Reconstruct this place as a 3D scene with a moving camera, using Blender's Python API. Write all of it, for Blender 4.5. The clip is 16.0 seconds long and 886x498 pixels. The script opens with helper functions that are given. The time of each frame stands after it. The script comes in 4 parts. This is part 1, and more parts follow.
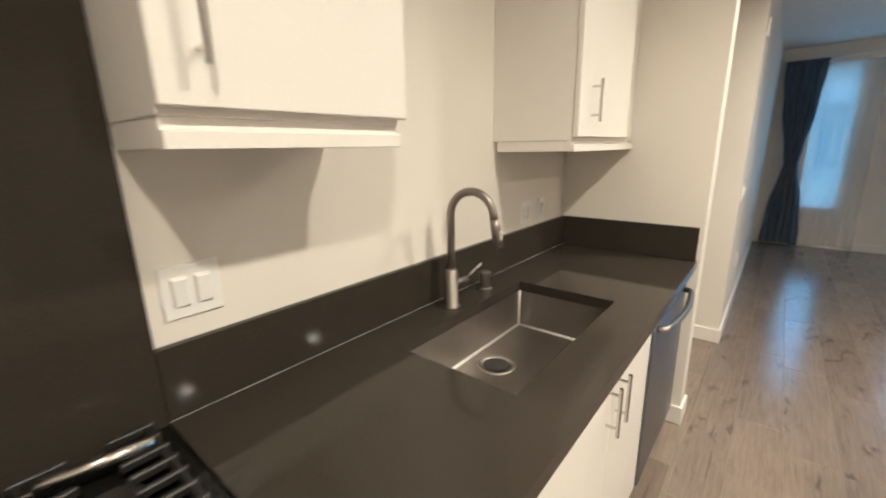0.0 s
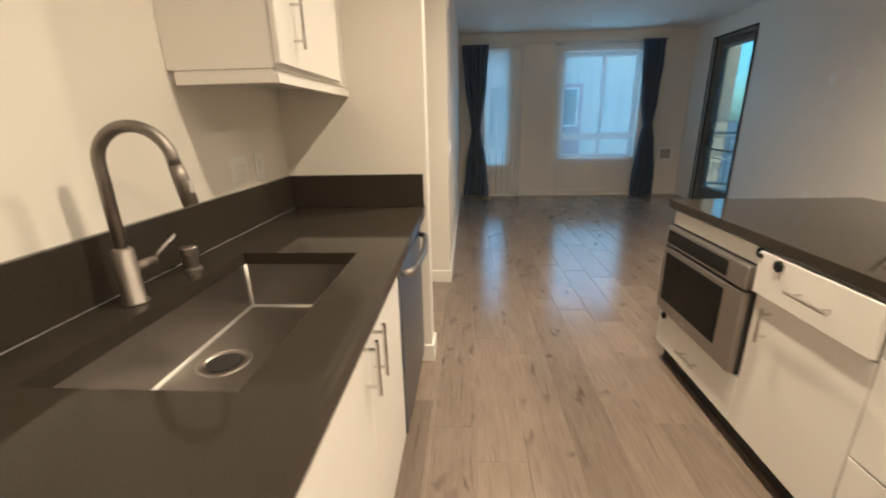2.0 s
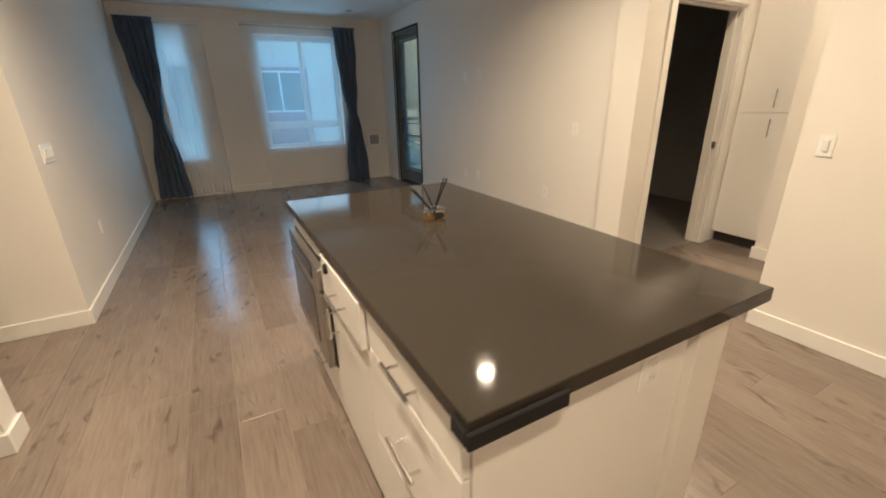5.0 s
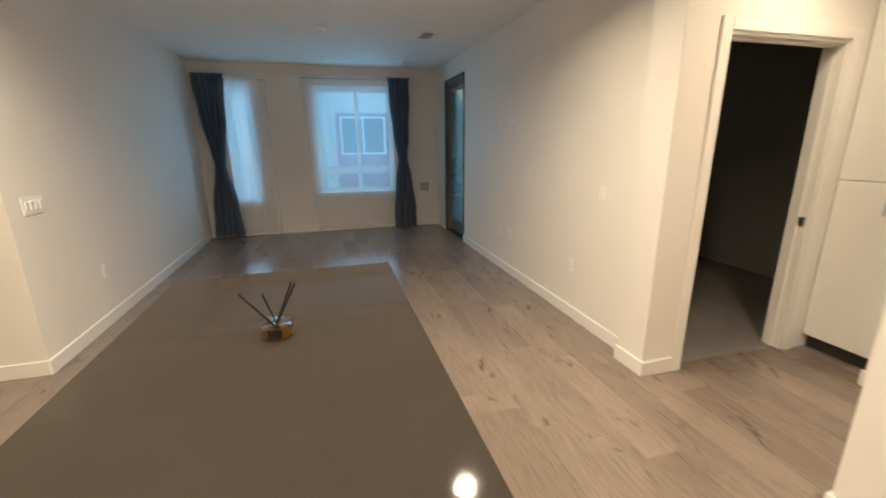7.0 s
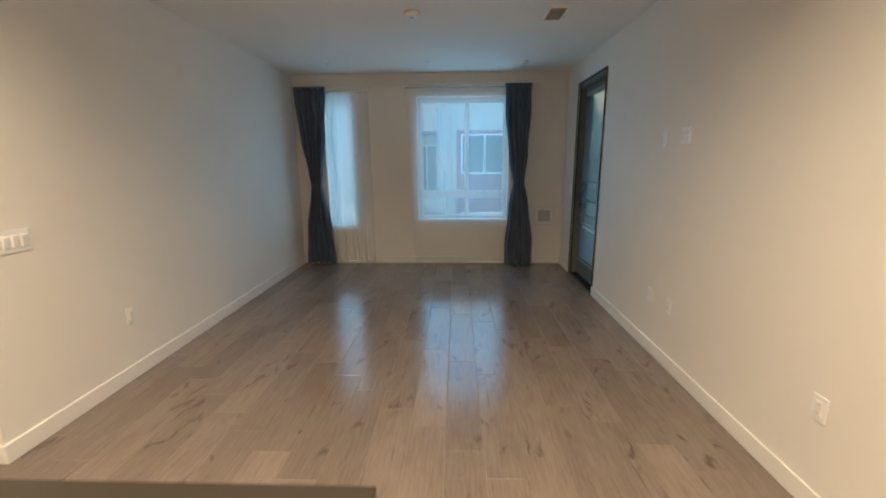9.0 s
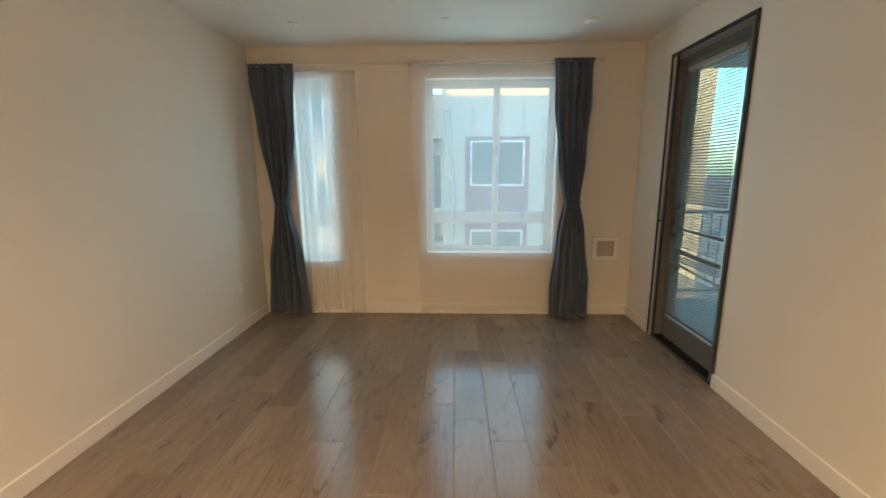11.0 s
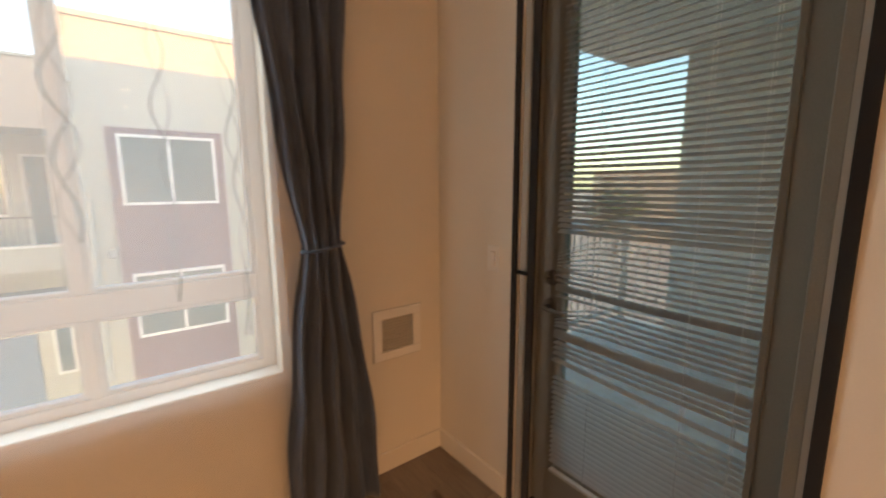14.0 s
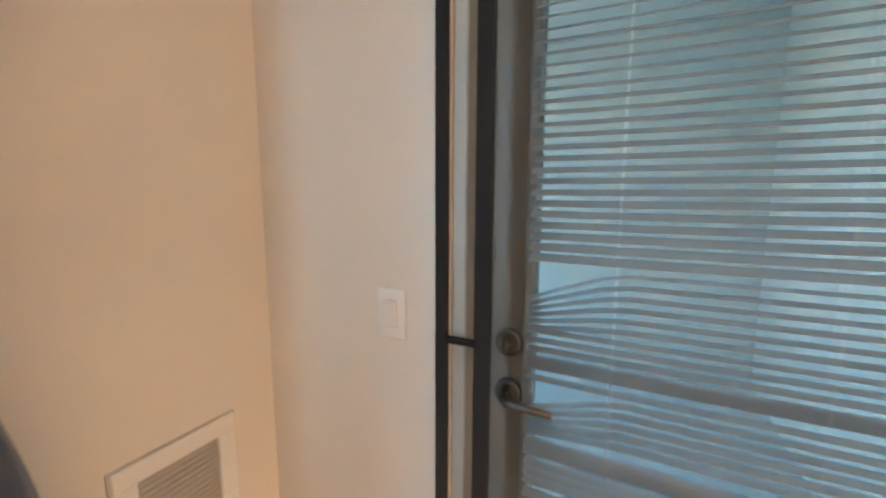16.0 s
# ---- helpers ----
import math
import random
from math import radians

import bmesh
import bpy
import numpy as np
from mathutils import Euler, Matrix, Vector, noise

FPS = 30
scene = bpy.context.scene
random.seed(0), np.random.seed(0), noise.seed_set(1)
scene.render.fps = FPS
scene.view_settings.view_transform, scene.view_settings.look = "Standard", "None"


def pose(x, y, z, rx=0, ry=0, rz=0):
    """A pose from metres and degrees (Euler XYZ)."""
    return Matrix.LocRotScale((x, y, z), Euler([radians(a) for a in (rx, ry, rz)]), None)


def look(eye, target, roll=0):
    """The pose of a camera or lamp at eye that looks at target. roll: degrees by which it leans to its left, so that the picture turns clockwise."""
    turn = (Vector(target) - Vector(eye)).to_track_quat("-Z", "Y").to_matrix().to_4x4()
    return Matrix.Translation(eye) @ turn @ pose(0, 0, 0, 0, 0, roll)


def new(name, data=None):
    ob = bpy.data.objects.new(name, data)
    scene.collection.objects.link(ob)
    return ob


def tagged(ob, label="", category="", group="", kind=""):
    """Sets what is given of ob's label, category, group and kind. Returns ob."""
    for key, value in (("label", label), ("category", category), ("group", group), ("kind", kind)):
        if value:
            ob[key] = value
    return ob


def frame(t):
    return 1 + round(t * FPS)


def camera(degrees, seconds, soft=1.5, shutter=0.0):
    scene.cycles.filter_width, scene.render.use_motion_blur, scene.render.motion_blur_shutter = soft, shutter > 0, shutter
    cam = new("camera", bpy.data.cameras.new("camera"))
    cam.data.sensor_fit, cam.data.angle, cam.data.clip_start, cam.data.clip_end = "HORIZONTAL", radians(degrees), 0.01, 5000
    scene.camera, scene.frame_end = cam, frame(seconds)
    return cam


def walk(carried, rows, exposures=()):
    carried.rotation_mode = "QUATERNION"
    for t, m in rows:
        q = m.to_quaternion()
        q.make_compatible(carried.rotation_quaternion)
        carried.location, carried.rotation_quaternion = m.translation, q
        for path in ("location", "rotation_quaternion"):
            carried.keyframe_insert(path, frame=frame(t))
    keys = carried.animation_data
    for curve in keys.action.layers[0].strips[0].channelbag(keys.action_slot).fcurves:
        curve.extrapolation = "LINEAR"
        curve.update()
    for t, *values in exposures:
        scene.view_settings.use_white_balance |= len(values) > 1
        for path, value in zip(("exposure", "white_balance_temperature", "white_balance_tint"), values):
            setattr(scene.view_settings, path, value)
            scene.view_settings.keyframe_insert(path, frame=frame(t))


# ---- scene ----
# ------------------------------------------------------------ camera and its walk
cam = camera(94.97, 16.0, soft=1.9, shutter=0.35)
PATH = [
    (0.0, 0.187, -0.239, 1.471, 76.04, 0.98, 39.1),
    (0.5, 0.019, -0.047, 1.439, 75.99, 1.03, 28.29),
    (1.0, -0.029, 0.037, 1.41, 75.5, 1.1, 19.05),
    (1.5, 0.042, 0.045, 1.377, 74.34, 1.09, 10.69),
    (2.0, 0.158, -0.031, 1.325, 72.64, 1.16, 3.36),
    (2.5, 0.271, -0.109, 1.306, 70.81, 1.12, -4.0),
    (3.0, 0.358, -0.166, 1.325, 69.42, 0.93, -12.11),
    (3.5, 0.46, -0.163, 1.36, 68.6, 0.76, -20.68),
    (4.0, 0.58, -0.11, 1.348, 68.31, 0.73, -28.86),
    (6.5, 1.667, 0.04, 1.499, 73.62, 0.64, -24.65),
    (7.0, 1.902, 0.164, 1.504, 75.2, 0.52, -15.75),
    (7.5, 2.102, 0.411, 1.5, 76.35, 0.52, -7.96),
    (8.0, 2.278, 0.698, 1.516, 77.04, 0.52, -2.36),
    (8.5, 2.315, 1.073, 1.51, 77.54, 0.49, 0.56),
    (9.0, 2.32, 1.499, 1.514, 77.79, 0.42, 1.86),
    (11.5, 1.997, 3.76, 1.5, 79.48, 0.23, 1.8),
    (12.0, 1.969, 4.224, 1.482, 79.65, 0.32, 0.49),
    (12.5, 2.018, 4.683, 1.492, 79.98, 0.46, -2.95),
    (13.0, 2.123, 5.081, 1.467, 80.52, 0.33, -10.05),
    (13.5, 2.38, 5.485, 1.428, 81.07, -0.01, -22.79),
    (14.0, 2.639, 5.835, 1.425, 81.12, 0.27, -37.02),
    (14.5, 2.768, 6.085, 1.447, 80.87, 0.48, -50.57),
    (15.0, 2.822, 6.201, 1.419, 80.68, 0.46, -59.64),
    (15.5, 2.919, 6.37, 1.375, 80.34, 0.52, -63.5),
    (16.0, 3.116, 6.606, 1.378, 82.25, -0.14, -63.98),
]
EXPOSURES = [
    (0.0, 1.97, 3720, -16),
    (1.5, 1.88, 4000, -16),
    (4.0, 1.84, 4050, -15),
    (6.5, 1.93, 4150, -16),
    (7.0, 2.03, 4030, -16),
    (9.0, 2.06, 4200, -16),
    (11.5, 2.53, 5550, -13),
    (12.4, 2.52, 6000, -5),
    (13.0, 2.52, 6900, 6),
    (13.5, 2.55, 6900, 7),
    (14.0, 2.56, 7600, 11),
    (14.5, 2.85, 7500, 11),
    (15.2, 3.25, 6150, 4),
    (16.0, 3.68, 5350, -2),
]
walk(cam, [(t, pose(x, y, z, rx, ry, rz)) for t, x, y, z, rx, ry, rz in PATH], EXPOSURES)

# ------------------------------------------------------------ plan
XR = 3.87          # living room wall with the balcony door
YW = 7.5           # window wall
ZC = 2.71          # ceiling
XK = -0.765        # kitchen back wall
Y0 = -1.6          # wall behind the kitchen
HALL_Y = 3.25      # far side of the entry passage
STUB_Y, STUB_X = 2.03, -0.05

# ------------------------------------------------------------ world, sun, lamps
world = bpy.data.worlds.new("sky")
scene.world = world
world.use_nodes = True
wn = world.node_tree.nodes
sky = wn.new("ShaderNodeTexSky")
sky.sky_type, sky.sun_disc = "NISHITA", False
sky.sun_elevation, sky.sun_rotation = radians(20), radians(188)
wn["Background"].inputs["Strength"].default_value = 0.11
world.node_tree.links.new(sky.outputs[0], wn["Background"].inputs["Color"])
sun = new("sun", bpy.data.lights.new("sun", "SUN"))
sun.data.energy, sun.data.angle, sun.data.color = 1.6, radians(0.5), (1.0, 0.40, 0.07)
sun.matrix_world = look((0, 0, 10), (0 + 0.14 * 10, 10 * 0.99, 10 - 10 * math.tan(radians(20))))
# the last downlight is unseen, added to continue the row
DOWNLIGHTS = [(0.75, 0.92), (0.75, 2.39), (2.67, 0.92), (2.67, 2.39), (0.75, -0.55)]
PASSAGE_LIGHT = (4.42, 1.56)
LAMP_W, LAMP_RGB = 11.0, (1.0, 0.535, 0.265)


def skylight(x0, x1, z0, z1, power):
    """The sky's light in a window's opening."""
    lamp = new("window_light", bpy.data.lights.new("window_light", "AREA"))
    lamp.data.shape, lamp.data.size, lamp.data.size_y = "RECTANGLE", x1 - x0, z1 - z0
    lamp.data.energy, lamp.data.color = power, (0.74, 0.90, 1.0)
    lamp.matrix_world = look(((x0 + x1) / 2, YW + 0.075, (z0 + z1) / 2), ((x0 + x1) / 2, 0, (z0 + z1) / 2))


skylight(0.46, 0.82, 0.60, 2.38, 0.65)
skylight(1.80, 3.02, 0.70, 2.36, 2.0)


# ------------------------------------------------------------ materials
def shader(name):
    m = bpy.data.materials.new(name)
    m.use_nodes = True
    t = m.node_tree
    return m, t, t.nodes["Principled BSDF"]


def n_(t, kind, **values):
    node = t.nodes.new(kind)
    for key, value in values.items():
        node.inputs[key.replace("_", " ")].default_value = value
    return node


def ramp(t, fac, stops):
    r = t.nodes.new("ShaderNodeValToRGB")
    while len(r.color_ramp.elements) < len(stops):
        r.color_ramp.elements.new(0.5)
    for e, (p, c) in zip(r.color_ramp.elements, stops):
        e.position, e.color = p, (*c, 1)
    t.links.new(fac, r.inputs[0])
    return r.outputs[0]


def mix(t, fac, a, b, blend="MIX"):
    m = t.nodes.new("ShaderNodeMix")
    m.data_type, m.blend_type = "RGBA", blend
    for value, k in ((fac, 0), (a, 6), (b, 7)):
        if hasattr(value, "is_output"):
            t.links.new(value, m.inputs[k])
        else:
            m.inputs[k].default_value = value if k == 0 else (*value, 1)
    return m.outputs[2]


def coords(t, scale=(1, 1, 1), world_space=True):
    mp = t.nodes.new("ShaderNodeMapping")
    mp.inputs["Scale"].default_value = scale
    if world_space:
        t.links.new(t.nodes.new("ShaderNodeNewGeometry").outputs["Position"], mp.inputs[0])
    else:
        t.links.new(t.nodes.new("ShaderNodeTexCoord").outputs["Object"], mp.inputs[0])
    return mp.outputs[0]


def noise_(t, vec, scale, detail=4.0, rough=0.55):
    n = n_(t, "ShaderNodeTexNoise", Scale=scale, Detail=detail, Roughness=rough)
    t.links.new(vec, n.inputs["Vector"])
    return n.outputs[0]


def bump(t, bsdf, height, strength, distance=0.01):
    b = n_(t, "ShaderNodeBump", Strength=strength, Distance=distance)
    t.links.new(height, b.inputs["Height"])
    t.links.new(b.outputs[0], bsdf.inputs["Normal"])


def paint(name, rgb, rough=0.6, spread=0.06, grain=300, relief=0.08, coat=0.0, metal=0.0, big=1.2):
    """Painted or plain surfaces: a base colour with two scales of variation, a fine relief and an uneven gloss."""
    m, t, b = shader(name)
    v = coords(t)
    large, fine = noise_(t, v, big, 3), noise_(t, v, grain, 2)
    lo = tuple(c * (1 - spread) for c in rgb)
    hi = tuple(min(1, c * (1 + spread * 0.6)) for c in rgb)
    c1 = ramp(t, large, [(0.3, lo), (0.7, hi)])
    c2 = mix(t, 0.12, c1, fine, "OVERLAY")
    t.links.new(c2, b.inputs["Base Color"])
    r = ramp(t, noise_(t, v, big * 6, 4), [(0.3, (rough * 0.88,) * 3), (0.7, (min(1, rough * 1.12),) * 3)])
    t.links.new(r, b.inputs["Roughness"])
    b.inputs["Metallic"].default_value = metal
    b.inputs["Coat Weight"].default_value = coat
    bump(t, b, fine, relief, 0.002)
    return m


def brushed(name, rgb, rough=0.28, axis=(1, 1, 60)):
    m, t, b = shader(name)
    v = coords(t, axis)
    f = noise_(t, v, 12, 5)
    t.links.new(ramp(t, f, [(0.2, tuple(c * 0.86 for c in rgb)), (0.8, rgb)]), b.inputs["Base Color"])
    t.links.new(ramp(t, f, [(0.2, (rough * 0.8,) * 3), (0.8, (rough * 1.25,) * 3)]), b.inputs["Roughness"])
    b.inputs["Metallic"].default_value = 1.0
    bump(t, b, f, 0.05, 0.002)
    return m


def stone(name, rgb, rough=0.22):
    """Polished engineered quartz: fine speckle, faint clouding."""
    m, t, b = shader(name)
    v = coords(t)
    c = ramp(t, noise_(t, v, 420, 2, 0.7), [(0.3, tuple(x * 0.7 for x in rgb)), (0.55, rgb), (0.8, tuple(x * 1.45 for x in rgb))])
    c = mix(t, 0.25, c, ramp(t, noise_(t, v, 3, 5), [(0.3, tuple(x * 0.8 for x in rgb)), (0.7, tuple(x * 1.15 for x in rgb))]))
    t.links.new(c, b.inputs["Base Color"])
    t.links.new(ramp(t, noise_(t, v, 9, 5), [(0.3, (rough * 0.8,) * 3), (0.75, (rough * 1.3,) * 3)]), b.inputs["Roughness"])
    b.inputs["Specular IOR Level"].default_value = 0.18
    return m


def plank_wood(name):
    """Grey-brown wood-look tile: streaked grain along y, dark knots and checks, a tone of its own for every plank."""
    m, t, b = shader(name)
    rnd = t.nodes.new("ShaderNodeObjectInfo").outputs["Random"]
    pos = t.nodes.new("ShaderNodeNewGeometry").outputs["Position"]
    off = t.nodes.new("ShaderNodeVectorMath")
    off.operation = "MULTIPLY_ADD"
    t.links.new(rnd, off.inputs[0])
    off.inputs[1].default_value = (7.3, 13.1, 0)
    t.links.new(pos, off.inputs[2])

    def mapped(scale):
        mp = t.nodes.new("ShaderNodeMapping")
        mp.inputs["Scale"].default_value = scale
        t.links.new(off.outputs[0], mp.inputs[0])
        return mp.outputs[0]
    cloud = noise_(t, mapped((2.2, 0.8, 1)), 2.2, 5, 0.6)
    streak = noise_(t, mapped((26, 1.5, 1)), 3.0, 6, 0.65)
    fine = noise_(t, mapped((120, 5, 1)), 3.0, 3, 0.6)
    c = ramp(t, cloud, [(0.25, (0.153, 0.118, 0.091)), (0.5, (0.200, 0.159, 0.124)), (0.75, (0.253, 0.206, 0.165))])
    c = mix(t, 0.38, c, ramp(t, streak, [(0.3, (0.15, 0.117, 0.094)), (0.6, (0.30, 0.25, 0.205))]))
    c = mix(t, 0.09, c, ramp(t, fine, [(0.35, (0.14, 0.11, 0.09)), (0.65, (0.40, 0.34, 0.28))]))
    warp = t.nodes.new("ShaderNodeVectorMath")
    warp.operation = "MULTIPLY_ADD"
    t.links.new(noise_(t, mapped((3, 1.2, 1)), 2.0, 3), warp.inputs[0])
    warp.inputs[1].default_value = (0.5, 0.5, 0)
    t.links.new(mapped((1.0, 0.46, 1)), warp.inputs[2])
    vor = n_(t, "ShaderNodeTexVoronoi", Scale=9.5, Randomness=1.0)
    t.links.new(warp.outputs[0], vor.inputs["Vector"])
    knot = ramp(t, vor.outputs["Distance"], [(0.07, (1, 1, 1)), (0.16, (0.55, 0.55, 0.55)), (0.31, (0, 0, 0))])
    gate = ramp(t, noise_(t, mapped((1, 0.6, 1)), 3.1, 2), [(0.40, (0, 0, 0)), (0.50, (1, 1, 1))])
    kk = mix(t, 1.0, knot, gate, "MULTIPLY")
    kk = mix(t, 1.0, kk, (0.72, 0.72, 0.72), "MULTIPLY")
    c = mix(t, kk, c, (0.075, 0.058, 0.046))
    crack = ramp(t, noise_(t, mapped((34, 1.1, 1)), 1.6, 3, 0.6), [(0.63, (0, 0, 0)), (0.70, (0.6, 0.6, 0.6))])
    c = mix(t, crack, c, (0.105, 0.082, 0.065))
    tone = ramp(t, rnd, [(0.0, (0.84, 0.83, 0.82)), (0.5, (0.98, 0.98, 0.98)), (1.0, (1.1, 1.09, 1.07))])
    c = mix(t, 1.0, c, tone, "MULTIPLY")
    t.links.new(c, b.inputs["Base Color"])
    t.links.new(ramp(t, streak, [(0.3, (0.15,) * 3), (0.7, (0.235,) * 3)]), b.inputs["Roughness"])
    b.inputs["Specular IOR Level"].default_value = 0.5
    bump(t, b, streak, 0.10, 0.002)
    return m


def cloth(name, rgb):
    m, t, b = shader(name)
    v = coords(t)
    weave = n_(t, "ShaderNodeTexWave", Scale=260, Distortion=0.6)
    t.links.new(coords(t), weave.inputs["Vector"])
    c = ramp(t, noise_(t, v, 7, 5), [(0.3, tuple(x * 0.85 for x in rgb)), (0.7, tuple(x * 1.12 for x in rgb))])
    c = mix(t, 0.25, c, weave.outputs[0], "OVERLAY")
    t.links.new(c, b.inputs["Base Color"])
    b.inputs["Roughness"].default_value = 0.85
    b.inputs["Sheen Weight"].default_value = 0.25
    bump(t, b, weave.outputs[0], 0.15, 0.001)
    return m


def sheer(name, rgb, clear):
    """Thin voile: part of the light goes straight through, the rest is scattered on both sides."""
    m, t, b = shader(name)
    t.nodes.remove(b)
    outp = t.nodes["Material Output"]
    dif, tra, cl = n_(t, "ShaderNodeBsdfDiffuse", Color=(*rgb, 1)), n_(t, "ShaderNodeBsdfTranslucent", Color=(*rgb, 1)), t.nodes.new("ShaderNodeBsdfTransparent")
    m1, m2 = n_(t, "ShaderNodeMixShader", Fac=0.72), t.nodes.new("ShaderNodeMixShader")
    m2.inputs[0].default_value = clear
    t.links.new(dif.outputs[0], m1.inputs[1])
    t.links.new(tra.outputs[0], m1.inputs[2])
    t.links.new(m1.outputs[0], m2.inputs[1])
    t.links.new(cl.outputs[0], m2.inputs[2])
    t.links.new(m2.outputs[0], outp.inputs["Surface"])
    return m


def thin(name, rgb, through_):
    """Thin white vinyl that lets part of the daylight glow through."""
    m, t, b = shader(name)
    b.inputs["Base Color"].default_value = (*rgb, 1)
    b.inputs["Roughness"].default_value = 0.4
    tra, mx = n_(t, "ShaderNodeBsdfTranslucent", Color=(*rgb, 1)), n_(t, "ShaderNodeMixShader", Fac=through_)
    t.links.new(b.outputs[0], mx.inputs[1])
    t.links.new(tra.outputs[0], mx.inputs[2])
    t.links.new(mx.outputs[0], t.nodes["Material Output"].inputs["Surface"])
    return m


def glass(name, tint=(1, 1, 1), gloss=0.02):
    m, t, b = shader(name)
    t.nodes.remove(b)
    outp = t.nodes["Material Output"]
    cl, gl = n_(t, "ShaderNodeBsdfTransparent", Color=(*tint, 1)), n_(t, "ShaderNodeBsdfGlossy", Roughness=gloss)
    lw, m1 = n_(t, "ShaderNodeLayerWeight", Blend=0.5), t.nodes.new("ShaderNodeMixShader")
    t.links.new(ramp(t, lw.outputs["Facing"], [(0.0, (0.04,) * 3), (0.5, (0.06,) * 3), (0.75, (0.22,) * 3), (1.0, (0.95,) * 3)]), m1.inputs[0])
    t.links.new(cl.outputs[0], m1.inputs[1])
    t.links.new(gl.outputs[0], m1.inputs[2])
    t.links.new(m1.outputs[0], outp.inputs["Surface"])
    return m


def emitter(name, rgb, power):
    m, t, b = shader(name)
    b.inputs["Base Color"].default_value = (0.9, 0.9, 0.9, 1)
    b.inputs["Emission Color"].default_value = (*rgb, 1)
    b.inputs["Emission Strength"].default_value = power
    return m


# dark grey puts the unlit bedroom's shade into the wall colour
BEDWALL = paint("bedroom_wall_shade", (0.32, 0.33, 0.31), 0.7, 0.05, 300, 0.1)
WALL = paint("wall_paint", (0.80, 0.762, 0.69), 0.62, 0.03, 420, 0.10)
CEIL = paint("ceiling_paint", (0.80, 0.78, 0.73), 0.75, 0.03, 300, 0.12)
TRIM = paint("trim_paint", (0.82, 0.79, 0.73), 0.38, 0.03, 200, 0.04)
CABINET = paint("cabinet_laminate", (0.83, 0.80, 0.75), 0.34, 0.03, 160, 0.03)
QUARTZ = stone("dark_quartz", (0.042, 0.036, 0.028), 0.06)
STEEL = brushed("brushed_steel", (0.40, 0.375, 0.345), 0.38)
# pale colour paints the bright glint along the sink's corners
SEAM = paint("seam_glint", (0.85, 0.83, 0.80), 0.30, 0.03, 100, 0.02, metal=0.6)
NICKEL = brushed("satin_nickel", (0.31, 0.28, 0.25), 0.46)
SINKSTEEL = brushed("sink_steel", (0.37, 0.345, 0.32), 0.34, (40, 2, 2))
CHROME = brushed("bright_nickel", (0.70, 0.68, 0.66), 0.20)
DWSTEEL = brushed("dark_steel", (0.22, 0.24, 0.28), 0.32, (2, 40, 1))
BLACKGLASS = paint("black_glass", (0.008, 0.008, 0.007), 0.10, 0.1, 50, 0.0)
BLACKGLASS.node_tree.nodes["Principled BSDF"].inputs["Specular IOR Level"].default_value = 0.14
BLACKMETAL = paint("black_iron", (0.018, 0.017, 0.016), 0.45, 0.2, 250, 0.2)
RUBBER = paint("black_rubber", (0.006, 0.006, 0.006), 0.9, 0.2, 200, 0.1)
# near-black for dark parts; at toe kicks and drain it paints recess shade
DARK = paint("dark_and_recess_shade", (0.03, 0.028, 0.025), 0.8, 0.2, 100, 0.1)
PLANK = plank_wood("plank_floor")
GROUT = paint("floor_grout", (0.25, 0.212, 0.172), 0.9, 0.15, 120, 0.3, big=3)
CARPET = paint("bedroom_carpet", (0.20, 0.18, 0.16), 0.95, 0.15, 500, 0.5)
VINYL = paint("white_vinyl", (0.80, 0.80, 0.79), 0.35, 0.03, 150, 0.03)
PLASTIC = paint("white_plastic", (0.85, 0.84, 0.81), 0.35, 0.02, 150, 0.02)
GREYPLASTIC = paint("grey_plastic", (0.52, 0.50, 0.46), 0.45, 0.05, 150, 0.03)
CURTAIN = cloth("slate_curtain", (0.074, 0.102, 0.160))
VOILE = sheer("white_voile", (0.95, 0.95, 0.95), 0.76)
VOILE_DENSE = sheer("gathered_voile", (0.95, 0.95, 0.95), 0.69)
THREAD = sheer("voile_thread", (0.24, 0.24, 0.24), 0.30)
SCREEN = sheer("black_mesh", (0.02, 0.02, 0.02), 0.62)
WEBBING = cloth("black_webbing", (0.006, 0.006, 0.007))
PANE = glass("window_glass", (0.96, 0.98, 0.98))
DOORGLASS = glass("door_glass", (0.84, 0.91, 0.89))
DOORPAINT = paint("door_grey", (0.45, 0.44, 0.395), 0.4, 0.05, 200, 0.04)
SLAT = thin("blind_slat", (0.66, 0.66, 0.65), 0.16)
STUCCO = paint("cream_stucco", (0.45, 0.435, 0.38), 0.85, 0.06, 90, 0.5, big=0.5)
STUCCO_B = paint("tan_stucco", (0.52, 0.42, 0.34), 0.85, 0.06, 90, 0.5, big=0.5)
MAROON = paint("maroon_siding", (0.165, 0.080, 0.098), 0.6, 0.08, 60, 0.2, big=0.6)
EXTGLASS = paint("far_window_glass", (0.10, 0.12, 0.12), 0.08, 0.2, 20, 0.0)
CONCRETE = paint("concrete", (0.38, 0.37, 0.35), 0.85, 0.1, 80, 0.4)
RAILPAINT = paint("rail_paint", (0.62, 0.62, 0.60), 0.4, 0.05, 100, 0.05)
LEAF = paint("leaf_green", (0.05, 0.085, 0.03), 0.6, 0.3, 30, 0.2, big=3)
BARK = paint("bark", (0.10, 0.075, 0.055), 0.9, 0.3, 60, 0.6, big=5)
LAMPLENS = emitter("lamp_lens", LAMP_RGB, 8.0)
OIL = glass("amber_oil", (0.84, 0.66, 0.26))
CLEAR = glass("clear_glass", (0.97, 0.97, 0.96))


